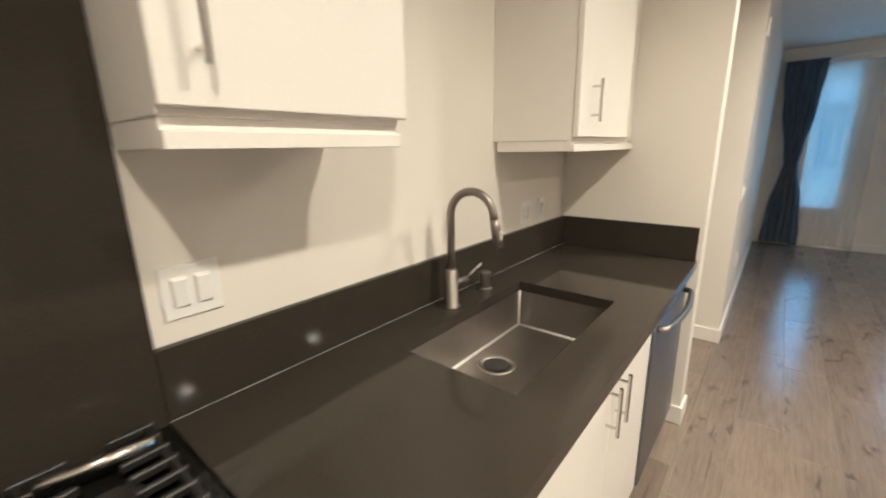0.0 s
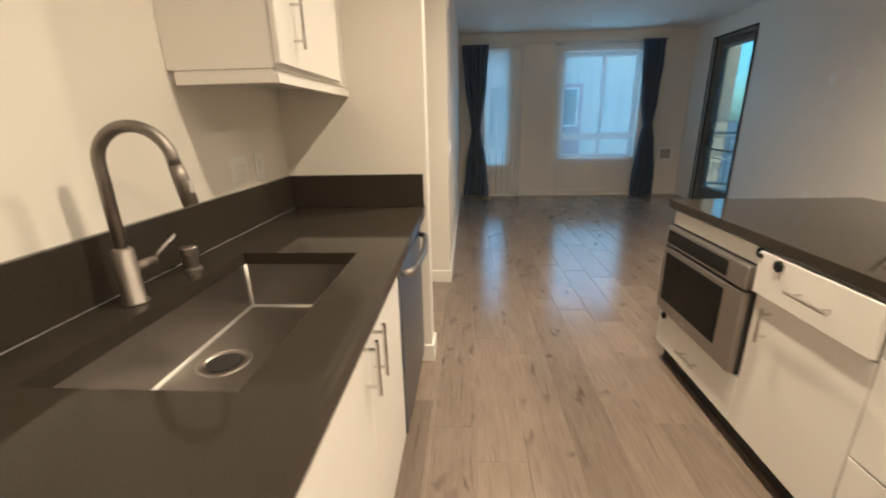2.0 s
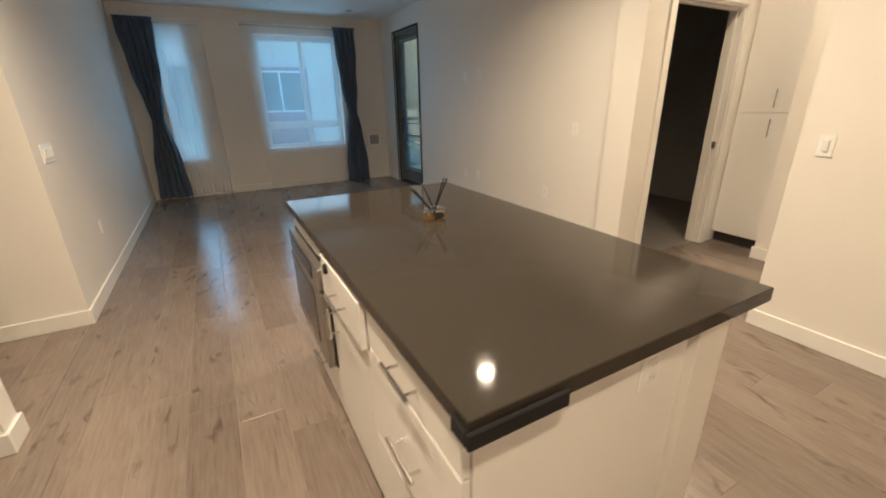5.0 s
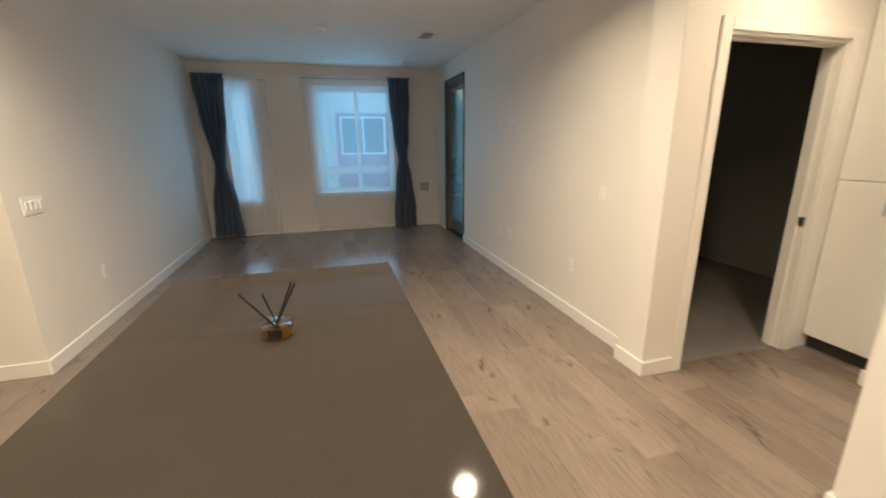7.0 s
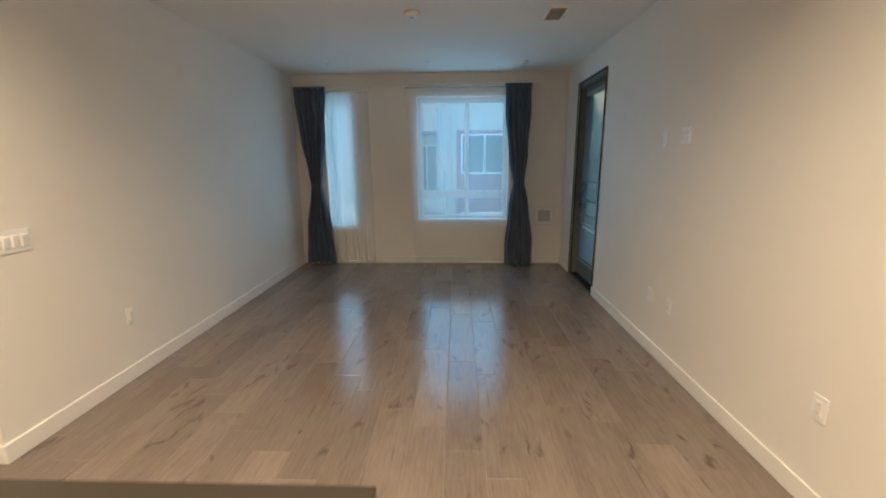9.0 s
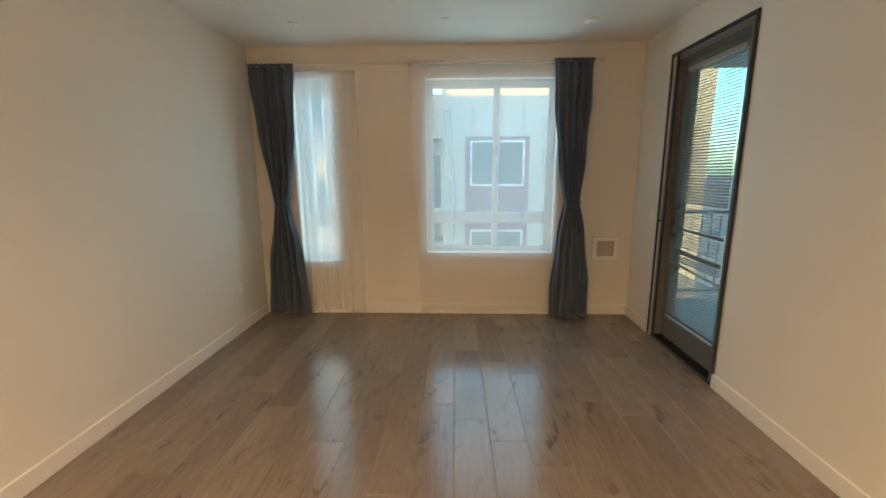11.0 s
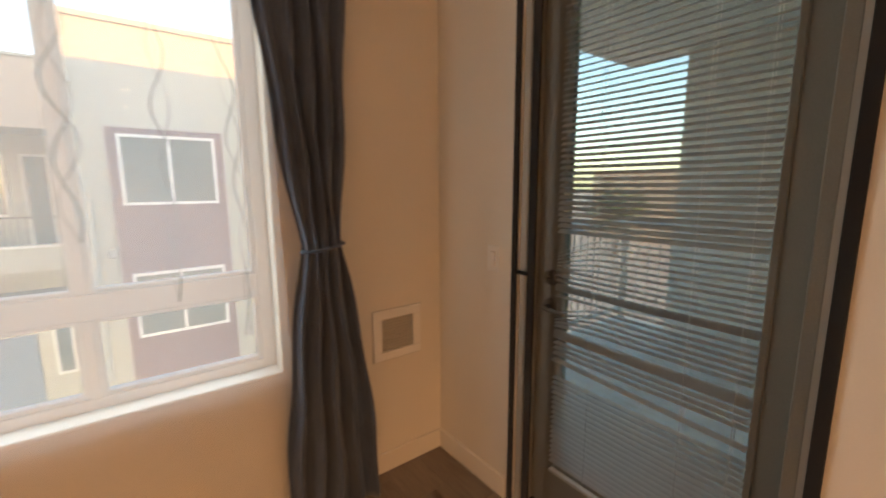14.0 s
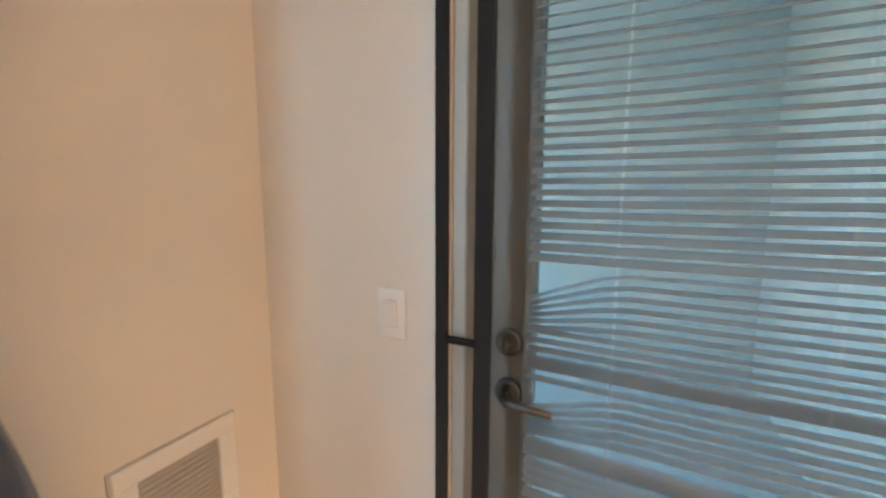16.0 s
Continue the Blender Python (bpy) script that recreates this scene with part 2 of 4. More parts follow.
# ------------------------------------------------------------ mesh helpers
def box(bm, x0, x1, y0, y1, z0, z1, bevel=0.0, seg=1):
    v = [bm.verts.new((x, y, z)) for x in (x0, x1) for y in (y0, y1) for z in (z0, z1)]
    fs = [bm.faces.new([v[i] for i in q]) for q in ((0, 1, 3, 2), (4, 6, 7, 5), (0, 4, 5, 1), (2, 3, 7, 6), (0, 2, 6, 4), (1, 5, 7, 3))]
    if bevel:
        es = list({e for f in fs for e in f.edges})
        bmesh.ops.bevel(bm, geom=es, offset=bevel, segments=seg, affect="EDGES")
    return bm


def boxes(*dims, bevel=0.0, seg=1):
    bm = bmesh.new()
    for d in dims:
        box(bm, *d, bevel=bevel, seg=seg)
    return bm


def tube(bm, pts, r, sides=12, cap=True, radii=None):
    """A round bar along a row of points."""
    pts = [Vector(p) for p in pts]
    rings = []
    up = None
    for i, p in enumerate(pts):
        d = (pts[min(i + 1, len(pts) - 1)] - pts[max(i - 1, 0)]).normalized()
        if up is None:
            up = d.orthogonal().normalized()
        a = (up - d * up.dot(d)).normalized()
        up = a
        b = d.cross(a)
        rr = radii[i] if radii else r
        rings.append([bm.verts.new(p + rr * (math.cos(k) * a + math.sin(k) * b)) for k in [2 * math.pi * s / sides for s in range(sides)]])
    for r0, r1 in zip(rings, rings[1:]):
        for s in range(sides):
            bm.faces.new((r0[s], r0[(s + 1) % sides], r1[(s + 1) % sides], r1[s]))
    if cap:
        bm.faces.new(rings[0][::-1])
        bm.faces.new(rings[-1])
    return bm


def lathe(bm, cx, cy, profile, sides=24):
    rings = [[bm.verts.new((cx + r * math.cos(2 * math.pi * s / sides), cy + r * math.sin(2 * math.pi * s / sides), z)) for s in range(sides)] for r, z in profile]
    for r0, r1 in zip(rings, rings[1:]):
        for s in range(sides):
            bm.faces.new((r0[s], r0[(s + 1) % sides], r1[(s + 1) % sides], r1[s]))
    bm.faces.new(rings[0][::-1])
    bm.faces.new(rings[-1])
    return bm


def turned(bm, m):
    bmesh.ops.transform(bm, matrix=m, verts=bm.verts)
    return bm


def mesh_of(name, bm, material, smooth=False):
    bmesh.ops.recalc_face_normals(bm, faces=bm.faces)
    me = bpy.data.meshes.new(name)
    bm.to_mesh(me)
    bm.free()
    me.materials.append(material)
    if smooth:
        me.shade_smooth()
        for e in me.polygons:
            e.use_smooth = True
    return me


def part(name, bm, material, parent=None, label="", smooth=False):
    ob = new(name, mesh_of(name, bm, material, smooth))
    if parent:
        ob.parent = parent
        ob.matrix_parent_inverse = (Matrix.Identity(4) if parent.parent else parent.matrix_basis).inverted()
    return tagged(ob, label)


def structure(name, bm, material, label="", smooth=False):
    return tagged(part(name, bm, material, None, label, smooth), kind="structure")


def thing(name, x, y, z, label, category, group=""):
    ob = new(name)
    ob.matrix_basis = Matrix.Translation((x, y, z))
    ob.empty_display_size = 0.1
    return tagged(ob, label, category, group)


# ------------------------------------------------------------ lamps in the ceiling
def downlight(x, y, power=LAMP_W):
    d = thing("downlight", x, y, ZC, "round white recessed ceiling downlight, lit warm", "ceiling light", "kitchen downlights")
    bm = bmesh.new()
    lathe(bm, x, y, [(0.062, ZC - 0.012), (0.082, ZC - 0.010), (0.088, ZC - 0.002), (0.062, ZC - 0.002)], 28)
    part("trim_ring", bm, PLASTIC, d)
    bm = bmesh.new()
    lathe(bm, x, y, [(0.058, ZC - 0.014), (0.058, ZC - 0.006)], 28)
    part("lens", bm, LAMPLENS, d, "glowing warm lens")
    lamp = new("downlight_lamp", bpy.data.lights.new("downlight_lamp", "AREA"))
    lamp.data.shape, lamp.data.size, lamp.data.energy, lamp.data.color = "DISK", 0.11, power, LAMP_RGB
    lamp.data.spread = radians(150)
    lamp.matrix_world = Matrix.Translation((x, y, ZC - 0.018))


for lx, ly in DOWNLIGHTS:
    downlight(lx, ly)
downlight(*PASSAGE_LIGHT, 4.2)

# ------------------------------------------------------------ large structure
WIN_A = (0.44, 0.835, 0.565, 2.415)     # narrow window: x0 x1 z0 z1
WIN_B = (1.76, 3.06, 0.655, 2.40)       # wide window
DOOR_Y = (6.03, 6.955, 2.42)            # balcony door opening
TH = 0.16


def wall_y(name, y0, y1, x0, x1, holes, top=ZC, label="off-white painted wall"):
    """A wall across y with rectangular holes (x0, x1, z0, z1), in order of x."""
    bm = bmesh.new()
    at = x0
    for hx0, hx1, hz0, hz1 in holes:
        box(bm, at, hx0, y0, y1, -0.06, top)
        if hz0 > 0:
            box(bm, hx0, hx1, y0, y1, -0.06, hz0)
        box(bm, hx0, hx1, y0, y1, hz1, top)
        at = hx1
    box(bm, at, x1, y0, y1, -0.06, top)
    return structure(name, bm, WALL, label)


def wall_x(name, x0, x1, y0, y1, holes, top=ZC, label="off-white painted wall"):
    bm = bmesh.new()
    at = y0
    for hy0, hy1, hz0, hz1 in holes:
        box(bm, x0, x1, at, hy0, -0.06, top)
        if hz0 > 0:
            box(bm, x0, x1, hy0, hy1, -0.06, hz0)
        box(bm, x0, x1, hy0, hy1, hz1, top)
        at = hy1
    box(bm, x0, x1, at, y1, -0.06, top)
    return structure(name, bm, WALL, label)


BED_X = 6.6
wall_y("wall_north", YW, YW + TH, -0.16, XR + TH, [WIN_A, WIN_B])
wall_x("wall_west", -0.16, 0.0, HALL_Y, YW, [])
wall_y("wall_hall_north", HALL_Y, HALL_Y + 0.14, -2.2, -0.16, [])
wall_x("wall_hall_end", -2.34, -2.2, STUB_Y, HALL_Y + 0.14, [])
wall_y("wall_stub", STUB_Y, STUB_Y + 0.13, -2.2, STUB_X, [])
wall_x("wall_kitchen", XK - 0.15, XK, Y0, STUB_Y, [])
wall_y("wall_south", Y0 - 0.15, Y0, XK - 0.15, 5.2, [])
wall_x("wall_east", XR, XR + TH, 2.22, YW, [(DOOR_Y[0], DOOR_Y[1], 0.0, DOOR_Y[2])])
BDOOR = (4.09, 5.03, 0.0, 2.08)
wall_y("wall_bedroom_door", 2.10, 2.22, 3.785, BED_X, [BDOOR])
structure("wall_pier", boxes((3.785, XR, 2.22, 2.34, 0, ZC)), WALL, "off-white painted wall end")
wall_x("wall_passage_east", 5.03, 5.17, Y0, 1.62, [])
wall_x("wall_closet_back", 5.82, 5.96, Y0, 2.10, [])
structure("wall_switch_block", boxes((3.775, 3.90, Y0, 1.03, 0, ZC)), WALL, "off-white painted wall end")
wall_y("wall_passage_south", 0.91, 1.03, 3.90, 5.03, [])
# bedroom walls, darkened by colour because the room is unlit
structure("wall_bedroom_east", boxes((BED_X, BED_X + 0.15, 2.10, 5.7, -0.06, ZC)), BEDWALL, "bedroom wall with the room's shade in its grey")
structure("wall_bedroom_north", boxes((XR + TH, BED_X, 5.55, 5.70, -0.06, ZC)), BEDWALL, "bedroom wall with the room's shade in its grey")
structure("wall_bedroom_west", boxes((XR + TH, XR + TH + 0.012, 2.24, 5.55, -0.06, ZC)), BEDWALL, "bedroom wall with the room's shade in its grey")
structure("ceiling", boxes((-2.4, BED_X + 0.2, Y0 - 0.2, 5.75, ZC, ZC + 0.12), (-2.4, XR + TH, 5.75, YW + TH, ZC, ZC + 0.12)), CEIL, "matt off-white ceiling")
# unseen storey added above, stepped to set the shade line across the yard
structure("upper_shade_block", boxes((0.0, 5.6, -4, YW + 0.2, ZC + 0.13, 6.5), (-16, 0.0, -4, YW + 0.2, ZC + 0.13, 8.4)), STUCCO, "unseen cream stucco block added above to shade the yard")

floor = structure("floor", boxes((-2.35, XR + 0.02, Y0, YW + 0.02, -0.10, -0.0016), (XR + 0.02, 5.9, Y0, 2.16, -0.10, -0.0016)), GROUT, "grey-brown knotty wood-look plank tile floor with pale grout")
structure("bedroom_floor", boxes((XR + TH, BED_X, 2.16, 5.6, -0.1, -0.002)), CARPET, "dark grey-brown carpet")

# baseboards
BH, BT = 0.105, 0.014


def base_run(x0, y0, x1, y1, nx, ny):
    """A baseboard from (x0, y0) to (x1, y1), its face towards (nx, ny)."""
    bm = bmesh.new()
    box(bm, min(x0, x1, x0 + nx * BT), max(x0, x1, x0 + nx * BT), min(y0, y1, y0 + ny * BT), max(y0, y1, y0 + ny * BT), 0.0, BH, 0.003)
    structure("baseboard", bm, TRIM, "white painted square baseboard")


base_run(0, HALL_Y - BT, 0, YW, 1, 0)
base_run(0, YW, XR, YW, 0, -1)
base_run(XR, 2.34 + BT, XR, 6.0, -1, 0)
base_run(XR, 7.0, XR, YW - BT, -1, 0)
base_run(3.785, 2.10 - BT, 3.785, 2.34 + BT, -1, 0)
base_run(3.785, 2.10, 4.02, 2.10, 0, -1)
base_run(-2.2, HALL_Y, 0, HALL_Y, 0, -1)
base_run(-0.115, STUB_Y, STUB_X + BT, STUB_Y, 0, -1)
base_run(STUB_X, STUB_Y, STUB_X, STUB_Y + 0.13 + BT, 1, 0)
base_run(-2.2, STUB_Y + 0.13, STUB_X, STUB_Y + 0.13, 0, 1)
base_run(3.775, Y0, 3.775, 1.03 + BT, -1, 0)
base_run(3.775, 1.03, 5.03, 1.03, 0, 1)
base_run(5.03, 1.03 + BT, 5.03, 1.62 + BT, -1, 0)

# ------------------------------------------------------------ windows
def window(name, x0, x1, z0, z1, mullions, rail, label, fl=0.055, fr_=0.055, ft=0.060, s=0.014):
    """A white vinyl window in its opening: liner, outer frame, sashes, panes and a sill."""
    w = tagged(thing(name, (x0 + x1) / 2, YW, z0, label, "window"), kind="structure")
    ya, yb = YW + 0.085, YW + 0.145
    f = 0.055
    part("window_frame", boxes((x0, x0 + fl, ya, yb, z0, z1), (x1 - fr_, x1, ya, yb, z0, z1), (x0 + fl, x1 - fr_, ya, yb, z1 - ft, z1), (x0 + fl, x1 - fr_, ya, yb, z0, z0 + f), bevel=0.004), VINYL, w)
    part("window_sill", boxes((x0 + 0.001, x1 - 0.001, YW - 0.012, ya, z0 + 0.001, z0 + 0.018), bevel=0.004), TRIM, w)
    cuts = [x0 + fl] + [m for m in mullions] + [x1 - fr_]
    rows = [(z0 + f, rail - 0.045), (rail + 0.045, z1 - ft)]
    part("rail", boxes((x0 + fl, x1 - fr_, ya - 0.004, yb - 0.008, rail - 0.045, rail + 0.045), bevel=0.004), VINYL, w)
    for m in mullions:
        for r0, r1 in rows:
            part("mullion", boxes((m - 0.018, m + 0.018, ya - 0.006, yb - 0.006, r0, r1), bevel=0.004), VINYL, w)
    for a, b in zip(cuts, cuts[1:]):
        for r0, r1 in rows:
            aa, bb = a + (0.018 if a in mullions else 0), b - (0.018 if b in mullions else 0)
            sash = part("sash", boxes((aa, aa + s, ya + 0.008, yb - 0.012, r0, r1), (bb - s, bb, ya + 0.008, yb - 0.012, r0, r1), (aa + s, bb - s, ya + 0.008, yb - 0.012, r1 - s, r1), (aa + s, bb - s, ya + 0.008, yb - 0.012, r0, r0 + s), bevel=0.003), VINYL, w)
            p = part("pane", boxes((aa + s - 0.004, bb - s + 0.004, ya + 0.026, ya + 0.030, r0 + s - 0.004, r1 - s + 0.004)), PANE, sash)
            p.visible_shadow = False
    return w


window("window_1", *WIN_A, [], 1.03, "narrow white vinyl window behind a sheer curtain", 0.085, 0.02, 0.12, 0.03)
window("window_2", *WIN_B, [2.47], 1.03, "wide white vinyl sliding window behind a sheer curtain")


# ------------------------------------------------------------ curtains
def curtain_rod(x0, x1, z, y):
    r = thing("curtain_rod", (x0 + x1) / 2, y, z, "thin white curtain rod fixed above the window", "curtain rod", "curtain rods")
    bm = bmesh.new()
    tube(bm, [(x0, y, z), (x1, y, z)], 0.0085, 12)
    part("rod", bm, TRIM, r, smooth=True)
    for x in (x0, x1):
        bm = bmesh.new()
        tube(bm, [(x, y, z), (x, y + 0.02, z), (x, YW, z)], 0.007, 8)
        part("bracket", bm, TRIM, r)


curtain_rod(0.06, 1.62, 2.535, YW - 0.055)
curtain_rod(1.56, 3.47, 2.545, YW - 0.055)


def drape(label, x0, x1, t0, t1, b0, b1, ztop, ztie, y, seed):
    """A blackout curtain gathered by a tie: pleats that run down, squeeze together at the tie and spread again."""
    rng = random.Random(seed)
    c = thing("curtain", (x0 + x1) / 2, y, 0.03, label, "curtain", "slate curtains")
    nu, nv = 120, 70
    ph = [rng.uniform(0, 6.28) for _ in range(6)]
    bm = bmesh.new()
    grid = []
    for j in range(nv + 1):
        z = 0.025 + (ztop - 0.025) * j / nv
        if z > ztie:
            k = (z - ztie) / (ztop - ztie)
            s = 1 - (1 - k) ** 1.7
            a, b = t0 + (x0 - t0) * s, t1 + (x1 - t1) * s
        else:
            k = (ztie - z) / ztie
            s = 1 - (1 - k) ** 1.9
            a, b = t0 + (b0 - t0) * s, t1 + (b1 - t1) * s
        near = math.exp(-((z - ztie) / 0.10) ** 2)
        amp = 0.043 * (1 - 0.45 * near) * (0.8 + 0.25 * math.sin(z * 1.7 + ph[5]))
        row = []
        for i in range(nu + 1):
            u = i / nu
            wob = 0.06 * math.sin(2.2 * z + ph[0]) + 0.05 * math.sin(5 * u + ph[1])
            f = math.sin(2 * math.pi * (5 * u + wob) + ph[2]) + 0.35 * math.sin(2 * math.pi * (8.5 * u - 0.4 * wob) + ph[3] + 0.6 * z)
            x = a + (b - a) * u + 0.006 * math.sin(11 * z + 9 * u + ph[4])
            yy = y + amp * f * (0.35 + 0.65 * math.sin(math.pi * min(max(u, 0.06), 0.94))) - 0.03 * near * math.sin(math.pi * u)
            row.append(bm.verts.new((x, yy, z - 0.02 * math.sin(3 * u + ph[1]) * max(0, 1 - z / 0.2))))
        grid.append(row)
    for j in range(nv):
        for i in range(nu):
            bm.faces.new((grid[j][i], grid[j][i + 1], grid[j + 1][i + 1], grid[j + 1][i]))
    cloth_ob = part("cloth", bm, CURTAIN, c, smooth=True)
    sol = cloth_ob.modifiers.new("thickness", "SOLIDIFY")
    sol.thickness = 0.003
    bm = bmesh.new()
    n = 28
    ring = [((t0 + t1) / 2 + ((t1 - t0) / 2 + 0.001) * math.cos(2 * math.pi * k / n), y - 0.02 + 0.050 * math.sin(2 * math.pi * k / n), ztie + 0.012 * math.cos(2 * math.pi * k / n)) for k in range(n + 1)]
    tube(bm, ring, 0.0065, 8, cap=False)
    part("tie_band", bm, CURTAIN, c, "twisted fabric tie", smooth=True)
    # gathered header on the rod
    bm = bmesh.new()
    pts = [(x0 + (x1 - x0) * k / 60, y + 0.014 * math.sin(k * 0.9), ztop + 0.012) for k in range(61)]
    tube(bm, pts, 0.013, 8)
    part("header", bm, CURTAIN, c, smooth=True)
    return c


drape("slate grey blackout curtain tied back beside the narrow window", 0.07, 0.50, 0.232, 0.372, 0.09, 0.52, 2.50, 1.178, YW - 0.13, 3)
drape("slate grey blackout curtain tied back beside the wide window", 2.985, 3.345, 3.122, 3.282, 3.02, 3.43, 2.515, 1.192, YW - 0.13, 8)


def voile(label, x0, x1, b0, b1, ztop, tail, seed, lines):
    """A sheer curtain with soft folds and embroidered pairs of crossing wavy threads."""
    rng = random.Random(seed)
    c = thing("sheer_curtain", (x0 + x1) / 2, YW - 0.06, 0.0, label, "sheer curtain", "sheer curtains")
    ph = [rng.uniform(0, 6.28) for _ in range(6)]
    y0 = YW - 0.055

    def at(u, z):
        s = 1 - z / ztop
        x = x0 + (x1 - x0) * u + (b0 - x0 + (b1 - b0 - x1 + x0) * u) * s
        f = math.sin(2 * math.pi * 6.5 * u + ph[0] + 0.4 * math.sin(1.3 * z + ph[1])) * 0.5 + 0.5 * math.sin(2 * math.pi * 11 * u + ph[2])
        return Vector((x, y0 + (0.0012 + 0.013 * max(0.0, (s - 0.68) / 0.32)) * f, z))
    nu, nv = 110, 30
    bm = bmesh.new()
    grid = []
    for j in range(nv + 1):
        row = []
        for i in range(nu + 1):
            u = i / nu
            low = 0.035 + 0.012 * math.sin(9 * u + ph[3]) - (0.03 * math.exp(-((u - tail) / 0.03) ** 2))
            row.append(bm.verts.new(at(u, low + (ztop - low) * j / nv)))
        grid.append(row)
    for j in range(nv):
        for i in range(nu):
            bm.faces.new((grid[j][i], grid[j][i + 1], grid[j + 1][i + 1], grid[j + 1][i]))
    part("voile", bm, VOILE if x1 > 1.5 else VOILE_DENSE, c, smooth=True)
    bm = bmesh.new()
    tube(bm, [at(k / 60, ztop - 0.01) for k in range(61)], 0.011, 8)
    part("header", bm, VOILE, c, smooth=True)
    for u0 in lines:
        bm = bmesh.new()
        zt, zb = 2.16 - rng.uniform(0, 0.18), 0.95 + rng.uniform(-0.1, 0.35)
        for sgn in (1, -1):
            prev = None
            swing, start = rng.uniform(0.016, 0.034), rng.uniform(-0.5, 0.5)
            for k in range(91):
                z = zt + (zb - zt) * k / 90
                a = swing * math.sin((zt - z) * 17.5 + start) * sgn * (0.75 + 0.35 * math.sin(5.1 * z + seed)) + 0.012 * math.sin(4.3 * z + u0 * 9)
                p = at(u0 + a / (x1 - x0), z) + Vector((0, -0.006, 0))
                half = Vector((0.0022 + 0.0012 * math.sin(9 * z + sgn), 0, 0))
                q = (bm.verts.new(p - half), bm.verts.new(p + half))
                if prev:
                    bm.faces.new((prev[0], prev[1], q[1], q[0]))
                prev = q
        part("embroidery", bm, THREAD, c, "grey wavy embroidered thread")


voile("white sheer voile curtain hanging over the narrow window to the floor", 0.42, 1.08, 0.46, 1.10, 2.47, 0.98, 11, [0.18, 0.62])
voile("white sheer voile curtain hanging over the wide window to the floor", 1.60, 3.05, 1.70, 3.10, 2.52, 0.03, 12, [0.16, 0.27, 0.42, 0.60, 0.76, 0.90])

# ------------------------------------------------------------ wall grille, outlets, switches
g = thing("wall_vent", 3.61, YW, 0.59, "square white wall vent grille with grey louvres", "vent")
gx0, gx1, gz0, gz1 = 3.475, 3.74, 0.59, 0.838
part("frame", boxes((gx0, gx1, YW - 0.014, YW, gz1 - 0.042, gz1), (gx0, gx1, YW - 0.014, YW, gz0, gz0 + 0.042), (gx0, gx0 + 0.045, YW - 0.014, YW, gz0 + 0.042, gz1 - 0.042), (gx1 - 0.045, gx1, YW - 0.014, YW, gz0 + 0.042, gz1 - 0.042), bevel=0.003), PLASTIC, g)
# grey rim paints the shadow gap around the vent frame
part("frame_shadow", boxes((gx0 - 0.004, gx1 + 0.004, YW - 0.006, YW, gz0 - 0.004, gz0 + 0.030), (gx0 - 0.004, gx1 + 0.004, YW - 0.006, YW, gz1 - 0.030, gz1 + 0.004), (gx0 - 0.004, gx0 + 0.030, YW - 0.006, YW, gz0 + 0.030, gz1 - 0.030), (gx1 - 0.030, gx1 + 0.004, YW - 0.006, YW, gz0 + 0.030, gz1 - 0.030)), GREYPLASTIC, g, "grey rim for the shadow gap")
part("backing", boxes((gx0 + 0.045, gx1 - 0.045, YW - 0.003, YW - 0.001, gz0 + 0.042, gz1 - 0.042)), GREYPLASTIC, g)
for k in range(11):
    z = gz0 + 0.052 + k * 0.0143
    bm = boxes((gx0 + 0.047, gx1 - 0.047, -0.0045, 0.0045, -0.001, 0.001))
    turned(bm, Matrix.Translation((0, YW - 0.008, z)) @ Matrix.Rotation(radians(38), 4, "X"))
    part("slat", bm, GREYPLASTIC, g)


def plate(name, label, category, m, kind, w=0.072, h=0.116, gangs=1, group="wall plates"):
    """A wall plate in the x-z plane facing -y before m places it: kind is outlet, switch or blank."""
    p = new(name)
    tagged(p, label, category, group)
    W = w + 0.046 * (gangs - 1)
    p.matrix_basis = m

    def loc(nm, bm, mat):
        ob = new(nm, mesh_of(nm, bm, mat))
        ob.parent = p
        return ob
    loc("cover", boxes((-W / 2, W / 2, -0.006, 0, -h / 2, h / 2), bevel=0.002), PLASTIC)
    for g_ in range(gangs):
        cx = (g_ - (gangs - 1) / 2) * 0.046
        if kind == "blank":
            continue
        loc("insert", boxes((cx - 0.0165, cx + 0.0165, -0.010, -0.004, -0.033, 0.033), bevel=0.0015), TRIM)
        if kind == "switch":
            bm = boxes((cx - 0.0145, cx + 0.0145, -0.004, 0.004, -0.030, 0.030), bevel=0.002)
            turned(bm, Matrix.Translation((0, -0.0105, 0)) @ Matrix.Rotation(radians(4), 4, "X"))
            loc("rocker", bm, PLASTIC)
        else:
            for s in (-0.018, 0.018):
                loc("slot", boxes((cx - 0.0075, cx - 0.0045, -0.0108, -0.009, s - 0.004, s + 0.004)), GREYPLASTIC)
                loc("slot", boxes((cx + 0.0045, cx + 0.0075, -0.0108, -0.009, s - 0.004, s + 0.004)), GREYPLASTIC)
    return p


def on_north(x, z):
    return pose(x, YW, z)


def on_east(y, z, x=XR):
    return pose(x, y, z, 0, 0, -90)


def on_west(y, z, x=0.0):
    return pose(x, y, z, 0, 0, 90)


plate("outlet", "white wall outlet on the plain wall", "outlet", on_east(3.10, 0.47), "outlet")
plate("outlet", "white wall outlet on the plain wall", "outlet", on_east(4.36, 0.468), "outlet")
plate("cable_plate", "white blank cable plate on the wall", "wall plate", on_east(4.65, 0.455), "blank")
plate("outlet", "white double outlet high on the wall", "outlet", on_east(4.385, 1.67), "outlet", gangs=2)
plate("cable_plate", "white blank plate high on the wall", "wall plate", on_east(4.66, 1.66), "blank")
plate("switch", "white light switch on the wall", "light switch", on_east(2.76, 1.12), "switch")
